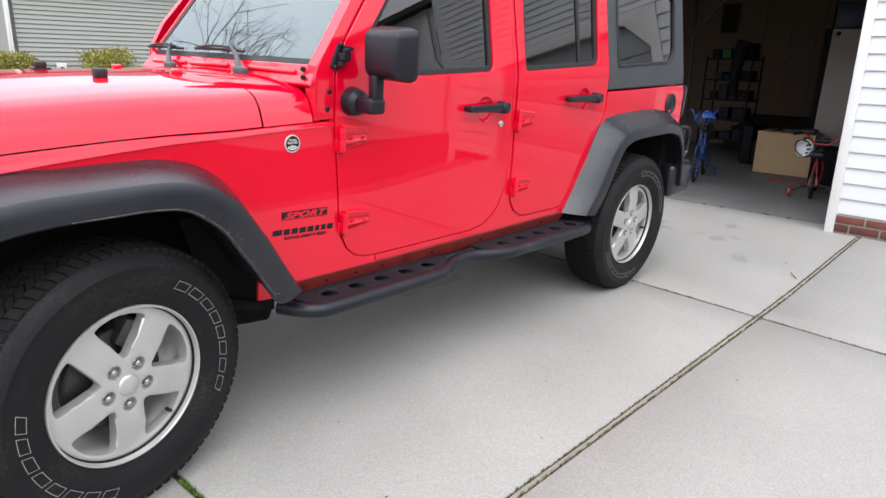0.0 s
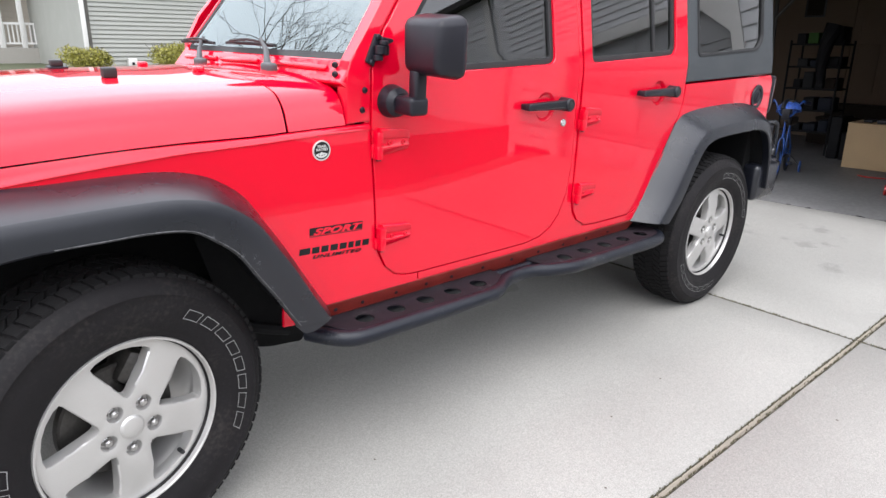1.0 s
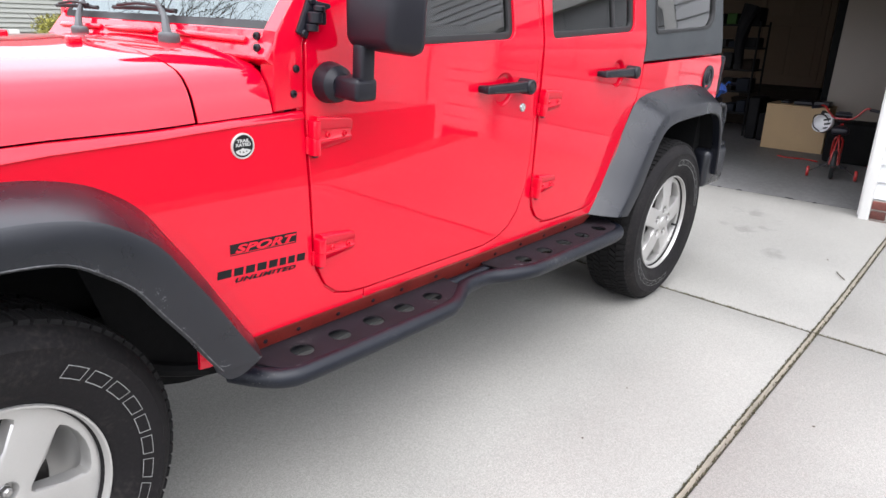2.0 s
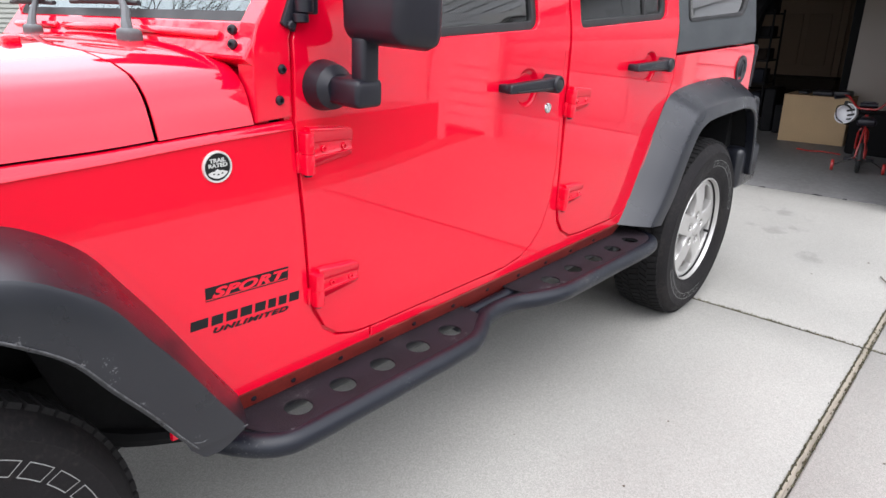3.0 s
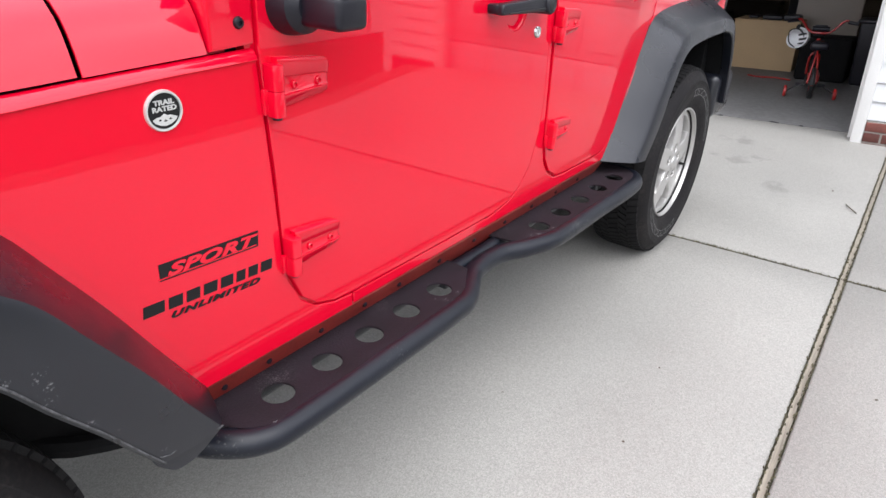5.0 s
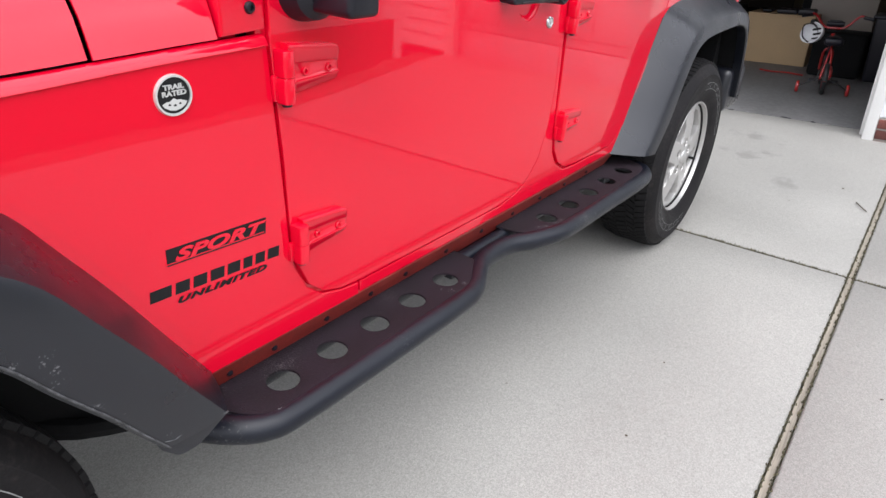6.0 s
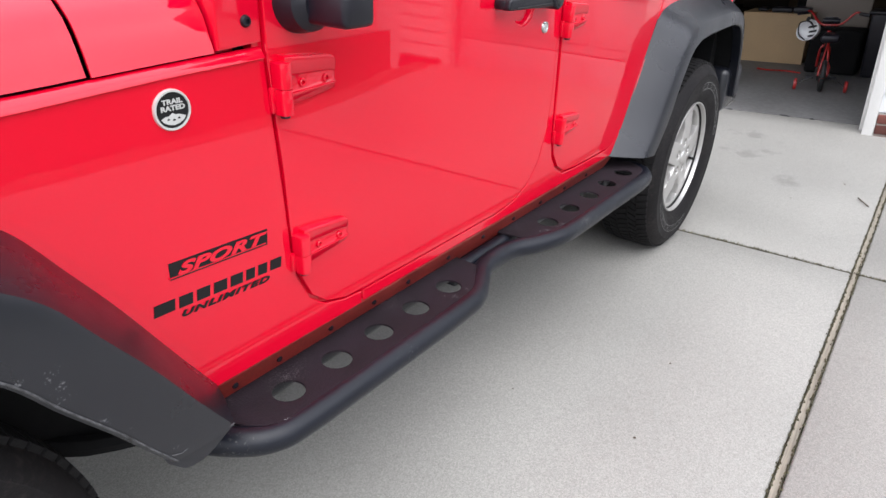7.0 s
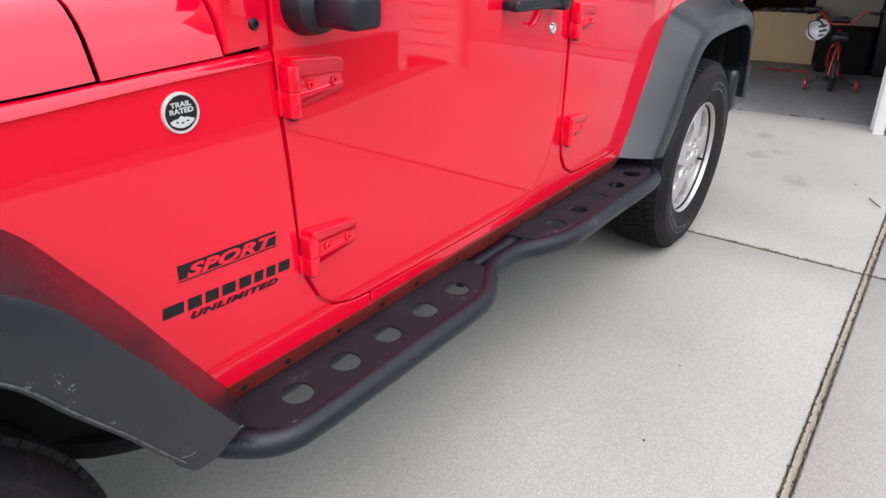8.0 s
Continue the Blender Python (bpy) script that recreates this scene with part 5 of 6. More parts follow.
def lap_wall(name, label, x, y0, y1, z0, z1, face, material, course=0.115, depth=0.013, groove=0.0):
    """Lap siding on a wall plane. face: the outward direction, '-x', '-y' or '+y'; x is the plane's place."""
    n = int(round((z1 - z0) / course))
    root = thing(name, label, "wall", kind="structure")
    bm = bmesh.new()
    L = y1 - y0
    prof = [(-depth, groove), (-depth * 1.02, groove + 0.004), (-depth * 0.15, course), (0.02, course), (0.02, 0.0)]
    if groove:
        prof.append((0.0, 0.0))
        prof.append((0.0, groove))
    vs0 = [bm.verts.new((0, d, z)) for d, z in prof]
    vs1 = [bm.verts.new((L, d, z)) for d, z in prof]
    for i in range(len(prof)):
        j = (i + 1) % len(prof)
        bm.faces.new((vs0[i], vs1[i], vs1[j], vs0[j]))
    bm.faces.new(vs0)
    bm.faces.new(list(reversed(vs1)))
    first = None
    for k in range(n):
        z = z0 + k * course
        m = {"-y": pose(y0, x, z), "-x": pose(x, y1, z, 0, 0, -90), "+y": pose(y1, x, z, 0, 0, 180)}[face]
        if first is None:
            first = part("siding_board", bm, material, root, angle=25, at=m)
        else:
            twin(first, m, root)
    return root


BASE_Z = 0.170
for y0, y1, z0, z1, lab in ((-0.96, -0.560, BASE_Z, BASE_Z + 0.125 * 16, "white vinyl lap siding between the garage openings"), (-3.55, -3.02, BASE_Z - 0.125, BASE_Z + 0.125 * 16, "white vinyl lap siding at the house corner"),
                            (-3.55, 5.85, BASE_Z + 0.125 * 16, BASE_Z + 0.125 * 42, "white vinyl lap siding above the garage openings")):
    fine = 0.07 if z0 > 1 else 0.125
    own = lap_wall("wall_front", lab, GX + 0.01, y0, y1, z0, z1, "-x", SIDING_W, course=fine, depth=0.018 if fine > 0.1 else 0.012, groove=0.008)
    part("wall_core", boxm(GX + 0.032, y0, z0 - (0.5 if z0 < 1 else 0), GX + 0.18, y1, z1), SIDING_W, own)
solid("wall_side", boxm(GX + 0.03, -3.70, -0.5, 14, -3.555, 5.4), SIDING_W, "white side wall of the house", "wall", kind="structure")
# stand-in for neighbouring houses the windows mirror, added close behind the garage's corner
standin_wall = lap_wall("wall_main", "white lap siding standing in for the mirrored neighbouring houses", 8.50, -10.50, -3.72, -0.50, 4.125, "-x", SIDING_W, course=0.125, depth=0.016, groove=0.008)
part("wall_core", boxm(8.523, -10.50, -0.5, 13.9, -3.72, 4.13), SIDING_W, standin_wall)
part("corner_board", boxm(8.44, -6.72, -0.5, 8.475, -6.56, 4.12, 0.006), TRIM, standin_wall, "white downspout and corner board")
upper = part("upper_window", panel([(-6.46, 3.20), (-5.70, 3.20), (-5.70, 3.75), (-6.46, 3.75)], lambda a, b, c: (8.455 + c, a, b), [[(-6.42 + 0.18 * i, 3.24 + 0.245 * j), (-6.27 + 0.18 * i, 3.24 + 0.245 * j), (-6.27 + 0.18 * i, 3.45 + 0.245 * j), (-6.42 + 0.18 * i, 3.45 + 0.245 * j)] for i in range(4) for j in range(2)], thick=0.025, bevel=0), TRIM, standin_wall, "white window grille standing in for a mirrored garage door")
part("pane", boxm(8.474, -6.45, 3.21, 8.479, -5.71, 3.74), TINT, upper)
eaves = bmesh.new()
vs = [eaves.verts.new(p) for p in ((8.28, -10.9, 4.135), (8.28, -3.72, 4.135), (8.28, -10.9, 4.23), (8.28, -3.72, 4.23), (11.2, -10.9, 4.75), (11.2, -3.72, 4.75), (14.3, -10.9, 4.23), (14.3, -3.72, 4.23), (14.3, -10.9, 4.135), (14.3, -3.72, 4.135))]
for q in ((0, 1, 3, 2), (2, 3, 5, 4), (4, 5, 7, 6), (6, 7, 9, 8), (0, 8, 9, 1), (0, 2, 4, 6, 8), (1, 9, 7, 5, 3)):
    eaves.faces.new([vs[i] for i in q])
STANDIN_ROOF = mat("brown_roof_shingle", (0.055, 0.052, 0.05), 0.9, 0, 0.3, 3, 40, bump=0.6)
solid("roof_main", eaves, STANDIN_ROOF, "dark shingled roof added over the stand-in wall", "roof", kind="structure")
# brick base under the siding
base = thing("brick_base", "red-brown brick base course with pale mortar", "brick base", kind="structure")
bk = None
for ya, yb, bz in ((-0.562, -0.96, BASE_Z), (-3.022, -3.55, BASE_Z - 0.125)):
    part("mortar", boxm(GX - 0.012, yb, -0.42, GX + 0.03, ya, bz), MORTAR, base)
    for r in range(6):
        y = ya + (0.105 if r % 2 else 0.0)
        while y > yb:
            y1, yt = max(y - 0.203, yb), min(y, ya)
            m = pose(GX - 0.022, y1, bz - 0.068 - 0.072 * r)
            if yt - y1 >= 0.2029 and bk:
                twin(bk, m, base)
            elif yt - y1 > 0.03:
                b = part("brick", boxm(0, 0, 0, 0.04, yt - y1, 0.060, 0.005), BRICK, base, angle=40, at=m)
                bk = b if yt - y1 >= 0.2029 else bk
            y = y - 0.203 - 0.012
# white jambs
solid("door_trim", boxm(GX - 0.02, -0.560, -0.14, GX + 0.20, JAMB_Y, 2.17, 0.006), TRIM, "white painted garage door jamb", "trim", kind="structure", angle=40)
solid("door_stop_trim", boxm(GX + 0.10, JAMB_Y + 0.001, -0.12, GX + 0.125, JAMB_Y + 0.028, 2.17, 0.004), TRIM, "white weather stop on the jamb", "trim", kind="structure", angle=40)
solid("door_head_trim", boxm(GX - 0.015, JAMB_Y + 0.002, 2.09, GX + 0.19, 5.70, 2.168, 0.006), TRIM, "white head trim over the garage opening", "trim", kind="structure", angle=40)
# second garage door, closed, with cut upper corners
solid("door_surround", panel([(-3.02, -0.4), (-3.02, 2.168), (-0.962, 2.168), (-0.962, -0.4), (-1.06, -0.4), (-1.06, 1.80), (-1.30, 2.06), (-2.68, 2.06), (-2.92, 1.80), (-2.92, -0.4)],
                             lambda a, b, c: (GX - 0.016 + c, a, b), thick=0.10, bevel=0.004), TRIM, "white trim round the closed garage door", "trim", kind="structure", angle=30)
gdoor = thing("door_3", "closed pale grey panelled garage door", "garage door", pose(GX + 0.09, -2.95, -0.20), kind="structure")
part("bottom_seal", boxm(-0.012, 0.0, 0.10, 0.05, 1.92, 0.185), SEAL, gdoor, "black rubber seal under the door")
GDOOR = mat("grey_garage_door_enamel", (0.36, 0.37, 0.38), 0.5, 0, 0.04, 2, 150)
for k in range(5):
    sec = part("door_section", boxm(0, 0, 0.47 * k, 0.04, 1.92, 0.47 * k + 0.462, 0.006), GDOOR, gdoor, angle=40)
    for c in range(4):
        part("pressed_panel", boxm(-0.010, 0.06 + 0.465 * c, 0.47 * k + 0.08, 0.001, 0.06 + 0.465 * c + 0.40, 0.47 * k + 0.39, 0.008), GDOOR, sec, angle=40)

# ---------------------------------------------------------------- inside the garage
RED = mat("red_bike_enamel", (0.34, 0.010, 0.010), 0.35, 0, 0.08, 9, 200, coat=0.5)
BLUE = mat("blue_bike_enamel", (0.008, 0.06, 0.27), 0.35, 0, 0.08, 9, 200, coat=0.4)
WHITE_SHELL = mat("white_helmet_shell", (0.75, 0.75, 0.76), 0.3, 0, 0.05, 9, 200)
FRIDGE = mat("primed_door_slab", (0.22, 0.185, 0.155), 0.4, 0, 0.05, 3, 200)
CAMO = mat("blue_white_patterned_shell", (0.05, 0.12, 0.45), 0.35, 0, 0.9, 30, 60)


def kids_bike(m, enamel, tube_mat, frame_label, front_wheel_r=0.155, steer=0):
    """A child's bike that points towards -x, with training wheels."""
    b = thing("childs_bike", frame_label, "bike", m)
    R = front_wheel_r
    fr = part("bike_frame", tube([(0.10, 0, 0.50), (0.20, 0, 0.34), (0.36, 0, 0.22), (0.50, 0, 0.23)], 0.019, 10, 5), tube_mat, b, "enamelled frame tube")
    part("seat_tube", tube([(0.36, 0, 0.20), (0.44, 0, 0.50)], 0.015, 10, 1), tube_mat, fr)
    part("chain_stay", tube([(0.36, 0.03, 0.21), (0.60, 0.04, R)], 0.009, 8, 1), enamel, fr)
    part("chain_stay", tube([(0.36, -0.03, 0.21), (0.60, -0.04, R)], 0.009, 8, 1), enamel, fr)
    part("seat_stay", tube([(0.43, 0.0, 0.46), (0.60, 0.04, R)], 0.008, 8, 1), enamel, fr)
    part("seat_stay", tube([(0.43, 0.0, 0.46), (0.60, -0.04, R)], 0.008, 8, 1), enamel, fr)
    sad = boxm(0.36, -0.085, 0.47, 0.62, 0.085, 0.545, 0.03, 3)
    for v in sad.verts:
        v.co.y *= 0.45 + 0.55 * min(1, max(0, (v.co.x - 0.36) / 0.18))
    part("saddle", sad, BLACK, b, "black padded saddle", angle=50)
    fork = part("fork", tube([(0.09, 0, 0.53), (0.06, 0, 0.38)], 0.017, 10, 1), enamel, b)
    for s in (-1, 1):
        part("fork_blade", tube([(0.062, s * 0.02, 0.38), (0.05, s * 0.045, 0.33), (0.0, s * 0.045, R)], 0.011, 8, 3), enamel, fork)
    bar = part("handlebar", tube([(0.14, 0.26, 0.70), (0.10, 0.20, 0.71), (0.08, 0.10, 0.60), (0.085, 0.0, 0.585), (0.08, -0.10, 0.60), (0.10, -0.20, 0.71), (0.14, -0.26, 0.70)], 0.011, 8, 5), enamel, b, "enamelled handlebar")
    for s in (-1, 1):
        part("grip", tube([(0.125, s * 0.235, 0.705), (0.175, s * 0.32, 0.695)], 0.017, 10, 1), BLACK, bar, "black rubber grip")
    part("bar_pad", tube([(0.082, -0.08, 0.625), (0.082, 0.08, 0.625)], 0.026, 12, 1), BLACK, bar)
    part("front_plate", boxm(0.035, -0.06, 0.55, 0.050, 0.06, 0.66, 0.008), BLACK, bar)
    for x in (0.0, 0.60):
        w = part("wheel", lathe([(0.0, -0.03), (0.022, -0.03), (0.022, 0.03), (0.0, 0.03)], 12), STEEL, b, "small spoked wheel", at=pose(x, 0, R))
        tb = tube([((R - 0.022) * math.cos(a), 0, (R - 0.022) * math.sin(a)) for a in [2 * math.pi * i / 24 for i in range(25)]], 0.022, 10, 1, cap=False)
        part("tyre", tb, SEAL, w, "black tyre")
        part("rim_ring", lathe([(R - 0.046, -0.012), (R - 0.036, -0.014), (R - 0.036, 0.014), (R - 0.046, 0.012), (R - 0.046, -0.012)], 28), enamel, w)
        for k in range(10):
            a = 2 * math.pi * k / 10
            part("spoke", tube([(0.02 * math.cos(a), 0, 0.02 * math.sin(a)), ((R - 0.04) * math.cos(a), 0, (R - 0.04) * math.sin(a))], 0.002, 5, 1), STEEL, w)
    part("chain_guard", boxm(0.30, 0.045, 0.16, 0.58, 0.055, 0.24, 0.004), enamel, b)
    for s in (-1, 1):
        arm = part("stabiliser_arm", tube([(0.60, s * 0.05, R), (0.59, s * 0.12, 0.12), (0.58, s * 0.21, 0.062)], 0.007, 8, 3), SEAL, b)
        part("stabiliser_wheel", lathe([(0, -0.016), (0.03, -0.016), (0.052, -0.014), (0.058, -0.006), (0.058, 0.006), (0.052, 0.014), (0.03, 0.016), (0, 0.016)], 24), enamel, arm, "small plastic training wheel", at=pose(0.58, s * 0.225, 0.058))
        part("crank", tube([(0.36, s * 0.05, 0.20), (0.40, s * 0.06, 0.11)], 0.007, 8, 1), SEAL, b)
        part("pedal", boxm(0.37, s * 0.10 - 0.035, 0.095, 0.43, s * 0.10 + 0.035, 0.12, 0.004), BLACK, b)
    return b


kids_bike(pose(7.36, 0.09, FZ, 0, 0, 190) @ Matrix.Scale(0.88, 4), RED, BLACK, "red childs bike with training wheels on the garage floor")
kids_bike(pose(6.80, 1.20, FZ, 0, 0, 14) @ Matrix.Diagonal((1.12, 0.62, 1.12, 1)), BLUE, BLUE, "blue childs bike standing on the garage floor")


def helmet(m, shell, label):
    h = thing("bike_helmet", label, "helmet", m)
    rows = []
    for i in range(9):
        t = math.pi / 2 * i / 8
        rows.append([(0.125 * math.cos(a) * math.cos(t), 0.10 * math.sin(a) * math.cos(t), 0.105 * math.sin(t)) for a in [2 * math.pi * k / 28 for k in range(28)]])
    bm = grid(rows, True)
    bm.normal_update()
    thicken(bm, 0.012 if sum(f.normal.z for f in bm.faces) > 0 else -0.012)
    sh = part("shell", bm, shell, h, angle=60)
    for k in (-1, 0, 1):
        part("vent", boxm(-0.07, k * 0.045 - 0.010, 0.080 - abs(k) * 0.012, 0.05, k * 0.045 + 0.010, 0.112 - abs(k) * 0.012, 0.006), SEAL, sh, "black vent slot", angle=40)
    part("band", tube([(0.0, 0.104 * math.cos(q), 0.109 * math.sin(q)) for q in [math.pi * i / 12 for i in range(13)]], (0.026, 0.006), 8, 2), SEAL, sh, "black band over the shell", angle=50)
    part("strap", tube([(0.02, 0.09, 0.0), (0.0, 0.05, -0.11), (0.0, -0.05, -0.11), (0.02, -0.09, 0.0)], 0.006, 6, 5), SEAL, h, "black chin strap")
    return h


helmet(pose(7.36, 0.27, 0.47, 100, 15, 60) @ Matrix.Scale(0.95, 4), WHITE_SHELL, "white childs helmet with black vents hanging on the handlebar")
helmet(pose(6.93, 1.22, 0.715, 15, 10, 80), CAMO, "blue and white patterned helmet hanging on the bike")

# plywood chest with things on it
chest = thing("plywood_chest", "pale plywood chest on the garage floor", "chest", pose(8.26, 0.40, FZ))
for nm, q in (("front_board", (0, 0, 0, 0.018, 0.66, 0.495)), ("back_board", (0.45, 0, 0, 0.468, 0.66, 0.495)), ("side_board", (0.019, 0, 0, 0.449, 0.018, 0.495)), ("side_board", (0.019, 0.642, 0, 0.449, 0.66, 0.495)), ("lid", (-0.004, -0.004, 0.496, 0.474, 0.664, 0.512))):
    part(nm, boxm(*q, 0.002, 1), PLY, chest, angle=30)
for x, y, w, d, h in ((8.28, 0.42, 0.18, 0.16, 0.06), (8.32, 0.60, 0.22, 0.20, 0.045), (8.40, 0.86, 0.20, 0.10, 0.03)):
    solid("tool_case", boxm(x, y, FZ + 0.512, x + w, y + d, FZ + 0.512 + h, 0.015), BLACK, "dark tool case lying on the plywood chest", "tool case", angle=40)
solid("red_cord", tube([(7.75, 0.72, FZ + 0.008), (7.70, 0.60, FZ + 0.008), (7.74, 0.46, FZ + 0.008), (7.68, 0.30, FZ + 0.008)], 0.008, 8, 6), RED, "red cord lying on the garage floor", "cord")

# loose door slab leaning upright against a near-black block, with a box on top
slabm = pose(8.55, -0.10, FZ, 0, 4, 0)
ds = thing("door_slab", "loose tan door slab with a bored hole leaning upright", "door slab", slabm)
part("leaf", panel([(0, 0), (0.62, 0), (0.62, 1.745), (0, 1.745)], lambda a, b, c: (c, a, b), [[(0.555 + 0.028 * math.cos(2 * math.pi * k / 20), 1.695 + 0.028 * math.sin(2 * math.pi * k / 20)) for k in range(20)]], thick=0.035, bevel=0.003), FRIDGE, ds, angle=30)
# block added to carry the box, filling the dark shape beside the slab
solid("storage_cabinet", boxm(8.90, 0.02, FZ, 9.40, 0.66, FZ + 1.76, 0.012), DARK, "dark tall block added behind the door slab to carry the box", "cabinet", angle=40)
solid("storage_box", boxm(8.93, 0.22, FZ + 1.76, 9.35, 0.58, FZ + 2.06, 0.02), mat("navy_plastic", (0.012, 0.016, 0.04), 0.5), "navy plastic box on top of the dark block", "storage box", angle=40)
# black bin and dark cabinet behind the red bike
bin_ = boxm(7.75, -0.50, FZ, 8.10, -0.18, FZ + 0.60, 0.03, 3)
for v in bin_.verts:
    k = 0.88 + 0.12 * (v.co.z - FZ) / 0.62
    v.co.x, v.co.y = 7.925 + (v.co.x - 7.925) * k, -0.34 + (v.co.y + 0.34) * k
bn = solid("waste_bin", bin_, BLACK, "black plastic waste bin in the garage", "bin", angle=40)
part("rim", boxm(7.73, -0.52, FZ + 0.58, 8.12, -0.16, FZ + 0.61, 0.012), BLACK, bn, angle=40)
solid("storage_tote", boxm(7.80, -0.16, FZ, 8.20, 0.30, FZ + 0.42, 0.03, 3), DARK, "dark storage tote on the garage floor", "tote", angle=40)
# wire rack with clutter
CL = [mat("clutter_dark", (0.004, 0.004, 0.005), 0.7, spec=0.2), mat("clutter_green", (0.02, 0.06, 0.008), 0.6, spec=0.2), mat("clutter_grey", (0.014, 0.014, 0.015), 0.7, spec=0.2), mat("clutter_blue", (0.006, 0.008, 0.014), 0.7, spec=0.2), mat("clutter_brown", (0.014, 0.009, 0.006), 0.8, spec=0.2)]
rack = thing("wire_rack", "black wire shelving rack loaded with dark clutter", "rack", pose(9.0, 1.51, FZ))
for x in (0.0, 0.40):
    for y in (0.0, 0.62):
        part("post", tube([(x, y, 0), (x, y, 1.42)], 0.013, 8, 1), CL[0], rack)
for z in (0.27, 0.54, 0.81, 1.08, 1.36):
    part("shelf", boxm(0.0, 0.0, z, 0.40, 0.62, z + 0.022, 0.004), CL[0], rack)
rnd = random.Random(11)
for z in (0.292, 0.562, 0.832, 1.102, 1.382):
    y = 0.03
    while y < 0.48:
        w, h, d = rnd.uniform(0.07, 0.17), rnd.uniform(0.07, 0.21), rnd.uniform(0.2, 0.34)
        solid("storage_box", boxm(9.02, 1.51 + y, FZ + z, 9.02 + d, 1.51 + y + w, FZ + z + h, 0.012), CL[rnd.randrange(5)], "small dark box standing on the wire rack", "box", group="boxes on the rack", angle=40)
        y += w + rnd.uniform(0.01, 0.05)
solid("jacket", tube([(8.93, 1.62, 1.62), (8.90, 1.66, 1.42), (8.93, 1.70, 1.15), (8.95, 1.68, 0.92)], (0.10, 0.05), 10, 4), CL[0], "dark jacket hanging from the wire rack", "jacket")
# picture, house door with steps, and door tracks
pic = thing("framed_picture", "dark framed picture on the garage wall", "picture", pose(10.985, 2.50, 1.80))
part("frame", panel([(0, 0), (0.29, 0), (0.29, 0.48), (0, 0.48)], lambda a, b, c: (-0.02 + c, a, b), [[(0.025, 0.025), (0.265, 0.025), (0.265, 0.455), (0.025, 0.455)]], thick=0.018, bevel=0.003), BLACK, pic)
part("sheet", boxm(-0.008, 0.025, 0.025, -0.004, 0.265, 0.455), CL[4], pic)
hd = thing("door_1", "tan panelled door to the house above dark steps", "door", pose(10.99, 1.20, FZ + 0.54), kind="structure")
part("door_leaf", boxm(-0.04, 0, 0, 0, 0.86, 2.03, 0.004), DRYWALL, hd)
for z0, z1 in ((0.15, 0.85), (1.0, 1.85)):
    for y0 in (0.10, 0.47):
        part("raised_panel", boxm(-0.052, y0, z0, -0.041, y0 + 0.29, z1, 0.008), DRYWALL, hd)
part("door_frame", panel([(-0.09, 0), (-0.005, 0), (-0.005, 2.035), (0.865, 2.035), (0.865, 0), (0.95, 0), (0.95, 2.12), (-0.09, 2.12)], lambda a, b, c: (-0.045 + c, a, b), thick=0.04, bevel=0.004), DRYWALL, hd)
st = thing("steps", "dark wooden steps up to the house door", "steps", pose(10.97, 1.07, FZ))
for k in range(3):
    part("tread", boxm(-0.28 * (3 - k), 0, 0.18 * k + 0.14, -0.28 * (2 - k) - 0.002, 1.12, 0.18 * k + 0.18, 0.006), CL[4], st)
    part("riser", boxm(-0.28 * (3 - k) + 0.02, 0.01, 0.18 * k - 0.0, -0.28 * (3 - k) + 0.04, 1.11, 0.18 * k + 0.139), CL[4], st)
trk = thing("door_track", "dark steel garage door track and brace", "door track", pose(0, 0, 0))
part("vertical_track", boxm(6.04, 4.30, FZ, 6.09, 4.34, 2.30), STEEL, trk)
part("track_brace", tube([(9.0, 2.39, 1.70), (9.0, 1.50, 2.745)], 0.022, 8, 1), STEEL, trk)
part("track_hanger", tube([(9.0, 2.42, 2.749), (9.0, 2.37, 1.45), (9.0, 2.33, 0.30)], 0.026, 8, 1), STEEL, trk)
part("horizontal_track", boxm(6.10, -0.45, 2.30, 9.0, -0.41, 2.35), STEEL, trk)

# ---------------------------------------------------------------- neighbours
HZ = 0.54
n1 = lap_wall("neighbour_wall", "grey-green vinyl lap siding of the neighbouring house", 21.0, 5.55, 19.0, HZ + 0.1, HZ + 2.96, "-y", SIDING_G, course=0.13, depth=0.035, groove=0.020)
part("wall_core", boxm(5.55, 21.02, HZ - 0.3, 19.0, 29, HZ + 2.95), SIDING_G, n1)
part("foundation", boxm(5.5, 20.97, HZ - 0.3, 19.0, 21.05, HZ + 0.12), MORTAR, n1)
part("corner_board", boxm(5.46, 20.94, HZ, 5.56, 21.1, HZ + 2.95), mat("dark_stone_corner", (0.10, 0.095, 0.085), 0.9, 0, 0.4, 6, 30), n1)
roof_n = bmesh.new()
vs = [roof_n.verts.new(p) for p in ((5.2, 20.6, HZ + 2.9), (19.3, 20.6, HZ + 2.9), (19.3, 25, HZ + 4.6), (5.2, 25, HZ + 4.6), (5.2, 29.4, HZ + 2.9), (19.3, 29.4, HZ + 2.9))]
for q in ((0, 1, 2, 3), (3, 2, 5, 4), (0, 3, 4), (1, 5, 2), (0, 4, 5, 1)):
    roof_n.faces.new([vs[i] for i in q])
SHINGLE = mat("dark_roof_shingle", (0.07, 0.065, 0.06), 0.9, 0, 0.3, 3, 40, bump=0.6)
solid("neighbour_roof", roof_n, SHINGLE, "dark shingled roof of the neighbouring house", "roof", kind="structure")
dsn = thing("downspout", "white downspout at the corner of the neighbouring house", "downspout", pose(5.38, 20.9, HZ))
part("pipe", boxm(-0.06, -0.05, 0, 0.06, 0.05, 2.9, 0.02), TRIM, dsn, angle=40)
ub = thing("utility_box", "small white utility box at the foot of the siding", "utility box", pose(6.62, 20.86, HZ + 0.02))
